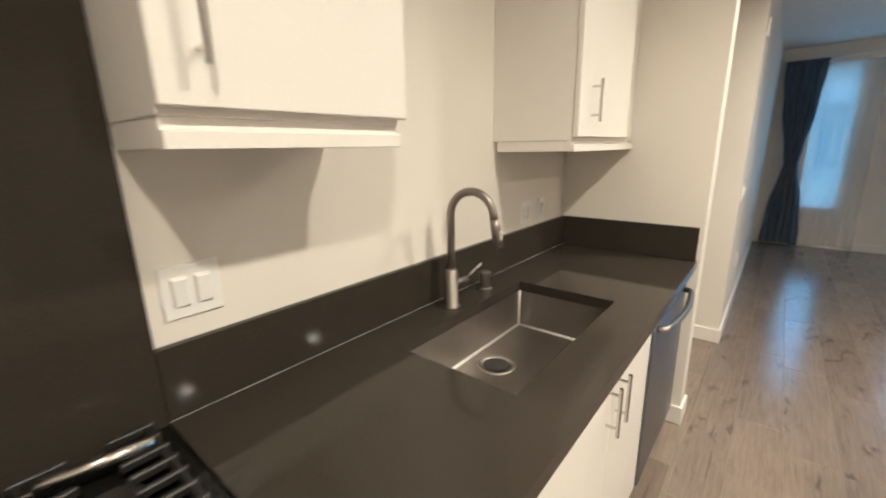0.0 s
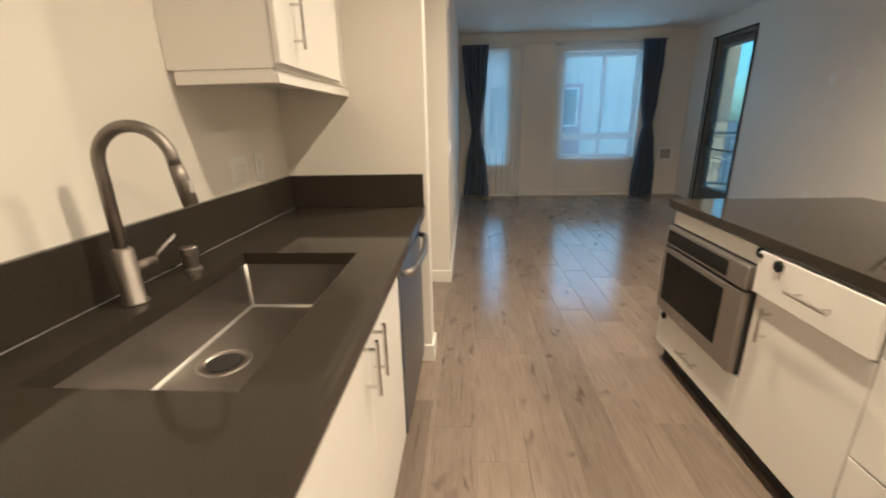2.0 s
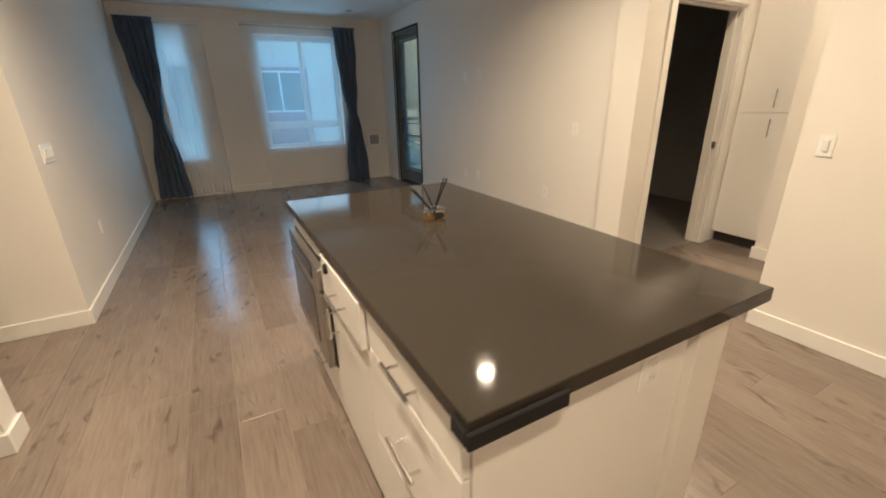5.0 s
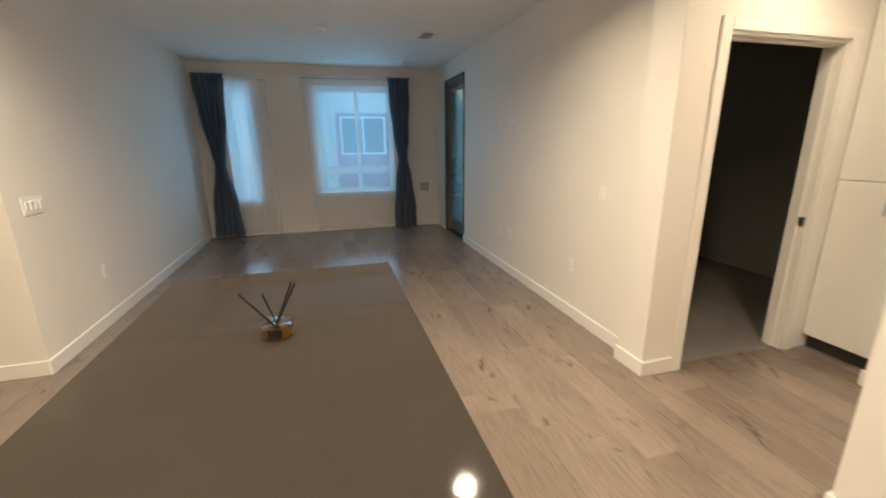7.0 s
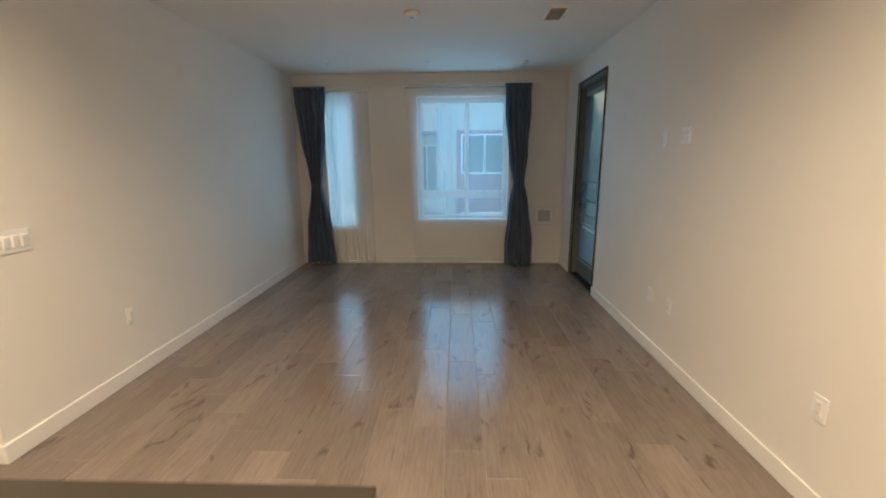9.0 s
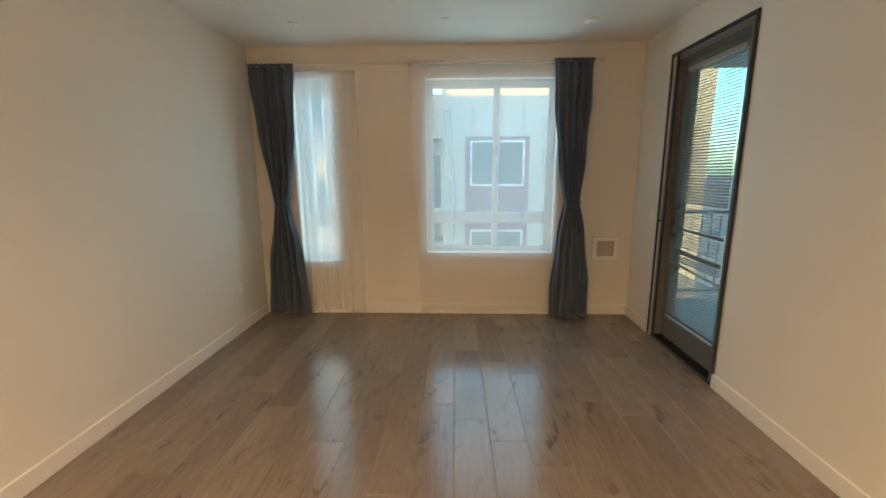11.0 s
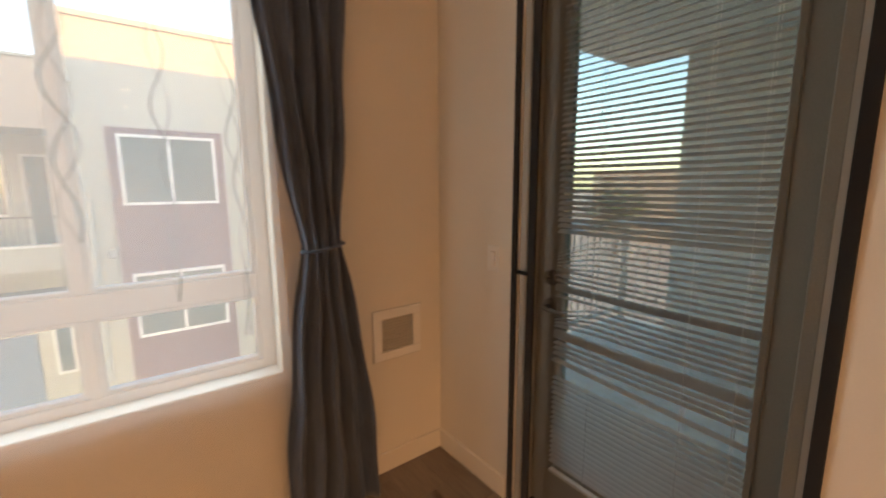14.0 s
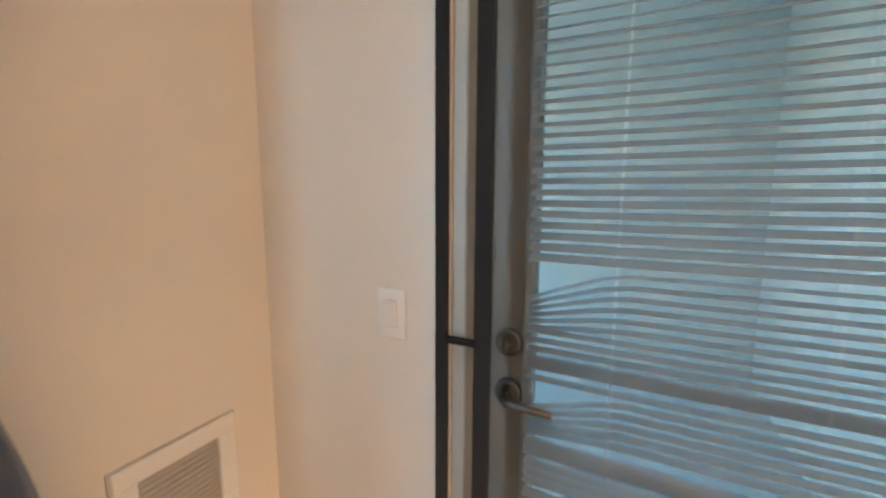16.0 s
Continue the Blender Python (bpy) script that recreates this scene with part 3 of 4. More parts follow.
plate("switch", "white light switch beside the balcony door", "light switch", on_east(7.10, 1.11), "switch")
plate("outlet", "white wall outlet low on the wall", "outlet", on_west(4.15, 0.46), "outlet")
plate("outlet", "white wall outlet low on the wall near the window", "outlet", on_west(6.995, 0.42), "outlet")
plate("switch", "white four-gang light switch on the wall", "light switch", on_west(3.49, 1.12), "switch", gangs=4)
plate("switch", "white light switch on the wall end", "light switch", pose(3.775, 0.905, 1.13, 0, 0, -90), "switch")
plate("outlet", "white two-gang switch and outlet plate above the kitchen worktop", "outlet", pose(XK, 0.06, 1.185, 0, 0, 90), "switch", gangs=2)
plate("outlet", "white two-gang outlet above the kitchen worktop", "outlet", pose(XK, 1.577, 1.152, 0, 0, 90), "outlet", gangs=2)
plate("switch", "white switch above the kitchen worktop", "light switch", pose(XK, 1.742, 1.153, 0, 0, 90), "switch")
ch = thing("door_chime", 0.0, 3.42, 2.15, "small white door chime box high on the wall", "chime")
part("case", boxes((0.0, 0.014, 3.38, 3.455, 2.15, 2.265), bevel=0.006), PLASTIC, ch)


# ------------------------------------------------------------ ceiling fixtures
def disc_fixture(name, x, y, r, h, label, category):
    d = thing(name, x, y, ZC, label, category)
    bm = bmesh.new()
    lathe(bm, x, y, [(r * 0.55, ZC - h), (r * 0.85, ZC - h * 0.85), (r, ZC - h * 0.45), (r, ZC - 0.001)], 28)
    part("body", bm, PLASTIC, d, smooth=True)
    bm = bmesh.new()
    lathe(bm, x, y, [(r * 0.28, ZC - h - 0.003), (r * 0.3, ZC - h + 0.001)], 18)
    part("cap", bm, GREYPLASTIC, d)


disc_fixture("smoke_detector", 1.95, 5.17, 0.065, 0.035, "round white smoke detector on the ceiling", "smoke detector")
disc_fixture("sprinkler_cover", 1.97, 6.84, 0.038, 0.010, "small round white sprinkler cover on the ceiling", "sprinkler")
disc_fixture("sprinkler_cover", 0.72, 6.87, 0.038, 0.010, "small round white sprinkler cover on the ceiling", "sprinkler")
disc_fixture("smoke_detector", 3.15, 6.90, 0.055, 0.030, "round white detector on the ceiling near the door", "smoke detector")
cv = thing("ceiling_vent", 3.14, 5.24, ZC, "square grey slatted ceiling air vent", "vent")
part("frame", boxes((3.06, 3.225, 5.075, 5.10, ZC - 0.012, ZC), (3.06, 3.225, 5.38, 5.405, ZC - 0.012, ZC), (3.06, 3.08, 5.10, 5.38, ZC - 0.012, ZC), (3.205, 3.225, 5.10, 5.38, ZC - 0.012, ZC), bevel=0.002), PLASTIC, cv)
part("backing", boxes((3.08, 3.205, 5.10, 5.38, ZC - 0.003, ZC - 0.001)), GREYPLASTIC, cv)
for k in range(12):
    bm = boxes((3.08, 3.205, -0.009, 0.009, -0.0012, 0.0012))
    turned(bm, Matrix.Translation((0, 5.114 + k * 0.0228, ZC - 0.009)) @ Matrix.Rotation(radians(35), 4, "X"))
    part("slat", bm, GREYPLASTIC, cv)

# ------------------------------------------------------------ balcony door with its blind and insect screen
DX = 3.955
dr = tagged(thing("door_1", DX, 6.5, 0.0, "grey full-glass balcony door with a white blind, closed", "door"), kind="structure")
part("door_frame", boxes((XR + 0.005, XR + TH, 6.03, 6.062, 0.0, 2.42), (XR + 0.005, XR + TH, 6.923, 6.955, 0.0, 2.42), (XR + 0.005, XR + TH, 6.062, 6.923, 2.385, 2.42), bevel=0.003), DOORPAINT, dr)
part("threshold", boxes((XR, XR + TH, 6.062, 6.923, 0.0, 0.022), bevel=0.004), DARK, dr, "dark metal threshold")
LY0, LY1, GY0, GY1, GZ0, GZ1 = 6.066, 6.919, 6.155, 6.80, 0.26, 2.285
leaf = part("door_leaf", boxes((DX, DX + 0.045, LY0, GY0, 0.026, 2.381), (DX, DX + 0.045, GY1, LY1, 0.026, 2.381), (DX, DX + 0.045, GY0, GY1, 0.026, GZ0), (DX, DX + 0.045, GY0, GY1, GZ1, 2.381)), DOORPAINT, dr)
part("glazing_bead", boxes((DX - 0.008, DX, GY0 - 0.02, GY0, GZ0 - 0.02, GZ1 + 0.02), (DX - 0.008, DX, GY1, GY1 + 0.02, GZ0 - 0.02, GZ1 + 0.02), (DX - 0.008, DX, GY0, GY1, GZ0 - 0.02, GZ0), (DX - 0.008, DX, GY0, GY1, GZ1, GZ1 + 0.02), bevel=0.003), DOORPAINT, leaf)
pn = part("pane", boxes((DX + 0.022, DX + 0.026, GY0, GY1, GZ0, GZ1)), DOORGLASS, leaf)
pn.visible_shadow = False
for z, nm in ((1.056, "deadbolt"), (0.94, "rose")):
    bm = bmesh.new()
    tube(bm, [(DX - 0.016, 6.85, z), (DX - 0.012, 6.85, z), (DX, 6.85, z)], 0.03, 24, radii=[0.024, 0.030, 0.031])
    part(nm, bm, STEEL, leaf, "satin nickel")
bm = bmesh.new()
tube(bm, [(DX - 0.016, 6.85, 1.056), (DX - 0.034, 6.85, 1.056)], 0.006, 10)
box(bm, DX - 0.040, DX - 0.032, 6.846, 6.854, 1.040, 1.072, 0.002)
part("thumb_turn", bm, STEEL, leaf)
bm = bmesh.new()
tube(bm, [(DX - 0.014, 6.85, 0.94), (DX - 0.045, 6.85, 0.94), (DX - 0.052, 6.842, 0.939), (DX - 0.054, 6.82, 0.937), (DX - 0.052, 6.745, 0.932)], 0.009, 12, radii=[0.011, 0.010, 0.010, 0.009, 0.008])
part("lever", bm, STEEL, leaf, "satin nickel lever handle", smooth=True)

bl = thing("window_blind", DX - 0.02, 6.477, GZ0, "white horizontal slat blind on the balcony door, some slats bent", "blind")
rng = random.Random(5)
slat_meshes = {}


def slat_mesh(bend):
    if bend not in slat_meshes:
        bm = bmesh.new()
        n = 14
        rows = []
        for i in range(n + 1):
            u = i / n
            y = (u - 0.5) * 0.655
            e = max(0.0, (u - 0.735) / 0.265)
            dz = bend * 0.018 * e ** 1.15 - 0.0015 * math.sin(math.pi * u)
            rows.append([bm.verts.new((x, y, dz + 0.0022 * (1 - (x / 0.0135) ** 2))) for x in (-0.0135, -0.0045, 0.0045, 0.0135)])
        for a, b in zip(rows, rows[1:]):
            for k in range(3):
                bm.faces.new((a[k], a[k + 1], b[k + 1], b[k]))
        slat_meshes[bend] = mesh_of("slat", bm, SLAT, True)
    return slat_meshes[bend]


part("head_rail", boxes((DX - 0.043, DX - 0.012, 6.145, 6.81, GZ1 - 0.005, GZ1 + 0.028), bevel=0.003), PLASTIC, bl)
PITCH = 0.0215
rows = [(GZ1 - 0.022 - i * PITCH, -29, 0.0, 0) for i in range(48)]
rows += [(1.228 - i * PITCH, -8, 0.2, -round(3.6 - 0.5 * i, 1)) for i in range(6)]
rows += [(1.098 - i * 0.020, -6, 0.4, 0) for i in range(3)]
rows += [(1.038 - i * 0.0062, -3, 0.5, 0) for i in range(4)]
rows += [(0.994 - i * PITCH, -4, 0.7, -round(3.4 - 0.5 * i, 1) if i else 0) for i in range(6)]
rows += [(0.850 - i * 0.0062, -7, 0.9, 0) for i in range(5)]
rows += [(0.802 - i * PITCH, -8, 0.8, 0) for i in range(3)]
rows += [(0.715, -14, 4.0, 0)]
rows += [(0.655 - i * PITCH, -1, 0.6 - 0.03 * i, 0) for i in range(18)]
for z, tilt, droop, bend in rows:
    ob = new("slat", slat_mesh(bend))
    ob.parent = bl
    ob.matrix_parent_inverse = bl.matrix_basis.inverted()
    ob.matrix_basis = pose(DX - 0.028, 6.477, z, droop + rng.uniform(-0.12, 0.12), tilt + rng.uniform(-1.5, 1.5), 0)
for y in (6.185, 6.32, 6.64):
    bm = bmesh.new()
    tube(bm, [(DX - 0.0145, y, GZ0 + 0.02), (DX - 0.0145, y, GZ1)], 0.0007, 6)
    tube(bm, [(DX - 0.0415, y, GZ0 + 0.02), (DX - 0.0415, y, GZ1)], 0.0007, 6)
    part("ladder_cord", bm, PLASTIC, bl)
part("bottom_rail", boxes((DX - 0.040, DX - 0.016, 6.15, 6.805, GZ0 - 0.022, GZ0 - 0.008), bevel=0.003), PLASTIC, bl)

sc = thing("insect_screen", XR - 0.012, 6.5, 0.0, "black magnetic insect screen hung over the balcony door", "insect screen")
SX0, SX1 = XR - 0.012, XR - 0.004
for nm, d in (("edge_strip", (SX0, SX1, 5.985, 6.015, 0.01, 2.455)), ("edge_strip", (SX0, SX1, 6.957, 6.987, 0.01, 2.455)), ("top_strip", (SX0, SX1, 6.015, 6.957, 2.425, 2.455)), ("magnet_strip", (SX0 - 0.004, SX1, 6.862, 6.898, 0.01, 2.425)), ("bottom_strip", (SX0, SX1, 6.015, 6.862, 0.004, 0.03))):
    part(nm, boxes(d, bevel=0.002), WEBBING, sc, "black webbing strip")
part("clip", boxes((SX0 - 0.008, SX0 + 0.002, 6.89, 6.962, 1.068, 1.084), bevel=0.003), RUBBER, sc)
bm = bmesh.new()
rows = []
for j in range(13):
    zz = 0.02 + 2.41 * j / 12
    rows.append([bm.verts.new((XR - 0.008 - 0.006 * math.sin(u * 0.9 + 0.5 * math.sin(zz * 2)) * math.sin(math.pi * u / 48), 6.01 + 0.87 * u / 48, zz)) for u in range(49)])
for a, b in zip(rows, rows[1:]):
    for i in range(48):
        bm.faces.new((a[i], a[i + 1], b[i + 1], b[i]))
part("mesh", bm, SCREEN, sc, "fine black mesh", smooth=True)

# ------------------------------------------------------------ bedroom doorway and closet
dc = tagged(thing("door_2", 4.56, 2.10, 0.0, "white-cased bedroom doorway standing open into a dark room", "doorway"), kind="structure")
C = 0.072
part("casing", boxes((4.09 - C, 4.09, 2.084, 2.10, 0, 2.08 + C), (5.03, 5.03 + C, 2.084, 2.10, 0, 2.08 + C), (4.09, 5.03, 2.084, 2.10, 2.08, 2.08 + C), bevel=0.004), TRIM, dc)
part("jamb", boxes((4.09, 4.108, 2.10, 2.235, 0, 2.08), (5.012, 5.03, 2.10, 2.235, 0, 2.08), (4.108, 5.012, 2.10, 2.235, 2.062, 2.08), bevel=0.002), TRIM, dc)
part("stop", boxes((4.108, 4.12, 2.155, 2.19, 0, 2.062), (5.0, 5.012, 2.155, 2.19, 0, 2.062), (4.12, 5.0, 2.155, 2.19, 2.05, 2.062), bevel=0.002), TRIM, dc)
part("strike_plate", boxes((4.997, 5.0125, 2.118, 2.15, 0.925, 0.985), bevel=0.001), STEEL, dc, "satin nickel strike plate")

pc = thing("pantry_cabinet", 5.5, 1.93, 0.0, "tall white pantry cabinet with bar handles beside the doorway", "cabinet")
part("body", boxes((5.222, 5.80, 1.626, 2.098, 0.10, ZC - 0.02)), CABINET, pc)
# toe kick, shade of the recess put into its colour
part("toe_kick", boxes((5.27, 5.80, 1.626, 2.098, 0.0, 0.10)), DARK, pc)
for z0, z1, hz in ((0.11, 1.232, 1.11), (1.238, 2.66, 1.35)):
    d = part("cabinet_door", boxes((5.20, 5.22, 1.640, 2.094, z0, z1), bevel=0.002), CABINET, pc)
    bm = bmesh.new()
    tube(bm, [(5.17, 1.80, hz - 0.075), (5.17, 1.80, hz + 0.075)], 0.006, 10)
    tube(bm, [(5.17, 1.80, hz - 0.05), (5.20, 1.80, hz - 0.05)], 0.004, 8)
    tube(bm, [(5.17, 1.80, hz + 0.05), (5.20, 1.80, hz + 0.05)], 0.004, 8)
    part("handle", bm, CHROME, d, "nickel bar handle")


# ------------------------------------------------------------ kitchen run along the west wall
def bar_handle(parent, a, b, out, r=0.0058, label="nickel bar handle"):
    """A round bar from a to b with two posts that reach back by the vector out."""
    a, b, out = Vector(a), Vector(b), Vector(out)
    bm = bmesh.new()
    tube(bm, [a, b], r, 12)
    for f in (0.16, 0.84):
        p = a.lerp(b, f)
        tube(bm, [p, p + out], r * 0.75, 8)
    return part("handle", bm, CHROME, parent, label)


CF, CT, CB = -0.062, 0.914, 0.874        # worktop front, top, underside
SX = (-0.605, -0.213)
SY = (0.508, 1.24)
wt = thing("worktop", -0.4, 1.0, CB, "dark brown-grey polished quartz worktop with an undermount sink", "worktop")
part("slab", boxes((XK + 0.001, SX[0], -0.03, STUB_Y - 0.001, CB, CT), (SX[1], CF, -0.03, STUB_Y - 0.001, CB, CT), (SX[0], SX[1], -0.03, SY[0], CB, CT), (SX[0], SX[1], SY[1], STUB_Y - 0.001, CB, CT)), QUARTZ, wt)
part("backsplash", boxes((XK + 0.001, XK + 0.021, -0.03, STUB_Y - 0.001, CT + 0.0006, 1.078), bevel=0.0015), QUARTZ, wt)
part("side_splash", boxes((XK + 0.022, CF - 0.006, STUB_Y - 0.021, STUB_Y - 0.001, CT + 0.0006, 1.078), bevel=0.0015), QUARTZ, wt)
part("caulk_line", boxes((XK + 0.021, XK + 0.0222, -0.028, STUB_Y - 0.022, CT, CT + 0.0010)), GREYPLASTIC, wt, "pale sealant line")
hs = thing("range_splash_panel", XK, -0.45, CT, "tall dark quartz panel on the wall behind the cooker", "wall panel")
part("panel", boxes((XK + 0.001, XK + 0.021, -0.86, -0.031, 0.90, 1.95), bevel=0.0015), QUARTZ, hs)

sk = thing("sink", -0.41, 0.87, 0.70, "brushed stainless steel undermount kitchen sink, empty", "sink")
zb, t_ = 0.712, 0.004
i0, i1, j0, j1 = SX[0] - 0.003, SX[1] + 0.003, SY[0] - 0.003, SY[1] + 0.003
for d in ((i0 - t_, i0, j0 - t_, j1 + t_), (i1, i1 + t_, j0 - t_, j1 + t_), (i0, i1, j0 - t_, j0), (i0, i1, j1, j1 + t_)):
    part("bowl_wall", boxes((*d, zb, CB)), SINKSTEEL, sk)
DR = (-0.505, 0.895)
bm = bmesh.new()
n = 32
ring = [bm.verts.new((DR[0] + 0.050 * math.cos(2 * math.pi * k / n), DR[1] + 0.050 * math.sin(2 * math.pi * k / n), zb - 0.004)) for k in range(n)]
ring2 = [bm.verts.new((DR[0] + 0.070 * math.cos(2 * math.pi * k / n), DR[1] + 0.070 * math.sin(2 * math.pi * k / n), zb + 0.0005)) for k in range(n)]


def to_edge(a):
    c, s = math.cos(a), math.sin(a)
    f = min(((i1 if c > 0 else i0) - DR[0]) / c if abs(c) > 1e-6 else 9, ((j1 if s > 0 else j0) - DR[1]) / s if abs(s) > 1e-6 else 9)
    return (DR[0] + c * f, DR[1] + s * f, zb + 0.004)


outer = [bm.verts.new(to_edge(2 * math.pi * k / n)) for k in range(n)]
for a, b in ((ring, ring2), (ring2, outer)):
    for k in range(n):
        bm.faces.new((a[k], a[(k + 1) % n], b[(k + 1) % n], b[k]))
for cx, cy in ((i0, j0), (i0, j1), (i1, j0), (i1, j1)):
    near = sorted(range(n), key=lambda q: (outer[q].co.x - cx) ** 2 + (outer[q].co.y - cy) ** 2)[:2]
    if abs(near[0] - near[1]) in (1, n - 1):
        bm.faces.new((outer[near[0]], outer[near[1]], bm.verts.new((cx, cy, zb + 0.004))))
part("bowl_floor", bm, SINKSTEEL, sk)
bm = bmesh.new()
lathe(bm, DR[0], DR[1], [(0.042, zb - 0.03), (0.050, zb + 0.001), (0.066, zb + 0.004), (0.070, zb + 0.0025), (0.071, zb - 0.002)], 32)
part("drain_flange", bm, STEEL, sk, "steel drain flange", smooth=True)
# flat dark disc paints the shade inside the drain hole
bm = bmesh.new()
lathe(bm, DR[0], DR[1], [(0.001, zb + 0.0012), (0.040, zb + 0.0014), (0.045, zb + 0.0022)], 28)
part("drain_shade", bm, DARK, sk, "dark disc for the shade in the drain")
# rounded corners on the glinting sides only, highlight put into the colour
bm = bmesh.new()
for a, b in (((i0 + 0.003, j0, zb + 0.005), (i0 + 0.003, j1, zb + 0.005)), ((i0, j1 - 0.003, zb + 0.005), (i1, j1 - 0.003, zb + 0.005)), ((i0 + 0.003, j1 - 0.003, zb + 0.005), (i0 + 0.003, j1 - 0.003, CB))):
    tube(bm, [a, b], 0.006, 10)
part("weld_radius", bm, SEAM, sk, "rounded inner corner with the glint in its colour", smooth=True)

fc = thing("faucet", -0.665, 0.845, CT, "brushed nickel gooseneck pull-down kitchen faucet", "faucet")
FX, FY = -0.665, 0.845
bm = bmesh.new()
lathe(bm, FX, FY, [(0.030, CT), (0.030, CT + 0.004), (0.0245, CT + 0.008), (0.0235, CT + 0.135), (0.0155, CT + 0.142)], 24)
part("body", bm, NICKEL, fc, smooth=True)
pts = [(FX, FY, CT + 0.13), (FX, FY, CT + 0.335)] + [(FX + 0.080 - 0.080 * math.cos(a), FY + 0.010 * (1 - math.cos(a)), CT + 0.335 + 0.082 * math.sin(a)) for a in [math.pi * k / 18 for k in range(1, 18)]] + [(FX + 0.162, FY + 0.020, CT + 0.325)]
bm = bmesh.new()
tube(bm, pts, 0.0135, 16)
part("gooseneck", bm, NICKEL, fc, smooth=True)
bm = bmesh.new()
tube(bm, [(FX + 0.162, FY + 0.020, CT + 0.33), (FX + 0.167, FY + 0.021, CT + 0.305), (FX + 0.178, FY + 0.023, CT + 0.24), (FX + 0.179, FY + 0.023, CT + 0.237)], 0.016, 16, radii=[0.0145, 0.0165, 0.0175, 0.014])
head = part("spray_head", bm, NICKEL, fc, smooth=True)
part("spray_button", boxes((FX + 0.182, FX + 0.192, FY + 0.014, FY + 0.028, CT + 0.265, CT + 0.295), bevel=0.003), GREYPLASTIC, head)
bm = bmesh.new()
tube(bm, [(FX, FY, CT + 0.085), (FX + 0.012, FY + 0.075, CT + 0.085)], 0.0125, 14)
part("lever_hub", bm, NICKEL, fc, smooth=True)
bm = bmesh.new()
tube(bm, [(FX + 0.012, FY + 0.066, CT + 0.088), (FX + 0.03, FY + 0.10, CT + 0.118), (FX + 0.045, FY + 0.125, CT + 0.14)], 0.005, 10)
part("lever", bm, CHROME, fc, "bright lever", smooth=True)
sp = thing("soap_dispenser", -0.672, 1.075, CT, "small brushed nickel air-gap cap beside the faucet", "sink cap")
bm = bmesh.new()
lathe(bm, -0.672, 1.075, [(0.027, CT), (0.027, CT + 0.006), (0.021, CT + 0.010), (0.021, CT + 0.052), (0.024, CT + 0.054), (0.024, CT + 0.070), (0.021, CT + 0.073)], 24)
part("cap", bm, STEEL, sp)


def base_cabinet(y0, y1, doors, label):
    c = thing("base_cabinet", -0.4, (y0 + y1) / 2, 0, label, "cabinet", "base cabinets")
    part("carcass", boxes((XK + 0.002, -0.116, y0 + 0.001, y0 + 0.019, 0.10, CB - 0.001), (XK + 0.002, -0.116, y1 - 0.019, y1 - 0.001, 0.10, CB - 0.001), (XK + 0.002, -0.116, y0 + 0.019, y1 - 0.019, 0.10, 0.118), (XK + 0.002, XK + 0.012, y0 + 0.019, y1 - 0.019, 0.118, CB - 0.001)), CABINET, c)
    # near-black colour carries the shade under the doors
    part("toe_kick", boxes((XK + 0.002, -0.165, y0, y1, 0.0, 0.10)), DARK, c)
    for a, b, hy in doors:
        d = part("cabinet_door", boxes((-0.114, -0.095, a + 0.002, b - 0.002, 0.108, 0.862), bevel=0.002), CABINET, c)
        if hy:
            bar_handle(d, (-0.062, hy, 0.675), (-0.062, hy, 0.828), (-0.034, 0, 0))


base_cabinet(0.36, 1.315, [(0.36, 0.862, 0.820), (0.862, 1.315, 0.906)], "white flat-front sink base cabinet with two doors")
base_cabinet(-0.03, 0.36, [(-0.03, 0.36, None)], "white flat-front base cabinet beside the cooker")

dw = thing("dishwasher", -0.4, 1.65, 0, "dark stainless steel dishwasher built in under the worktop", "dishwasher")
part("body", boxes((XK + 0.01, -0.12, 1.318, 1.982, 0.09, CB - 0.004)), DARK, dw)
part("front_panel", boxes((-0.12, -0.088, 1.322, 1.978, 0.105, 0.80), bevel=0.004), DWSTEEL, dw)
part("control_panel", boxes((-0.12, -0.086, 1.322, 1.978, 0.803, 0.866), bevel=0.004), DWSTEEL, dw)
part("kick_plate", boxes((-0.16, -0.13, 1.322, 1.978, 0.0, 0.10)), DARK, dw)
bm = bmesh.new()
tube(bm, [(-0.088, 1.37, 0.79), (-0.060, 1.385, 0.79)] + [(-0.050 + 0.022 * math.sin(math.pi * k / 16) - 0.006, 1.39 + 0.52 * k / 16, 0.79) for k in range(1, 16)] + [(-0.060, 1.915, 0.79), (-0.088, 1.93, 0.79)], 0.013, 12)
part("handle", bm, STEEL, dw, "bowed steel bar handle", smooth=True)
part("badge", boxes((-0.0885, -0.0872, 1.86, 1.885, 0.16, 0.185)), STEEL, dw, "small steel badge")


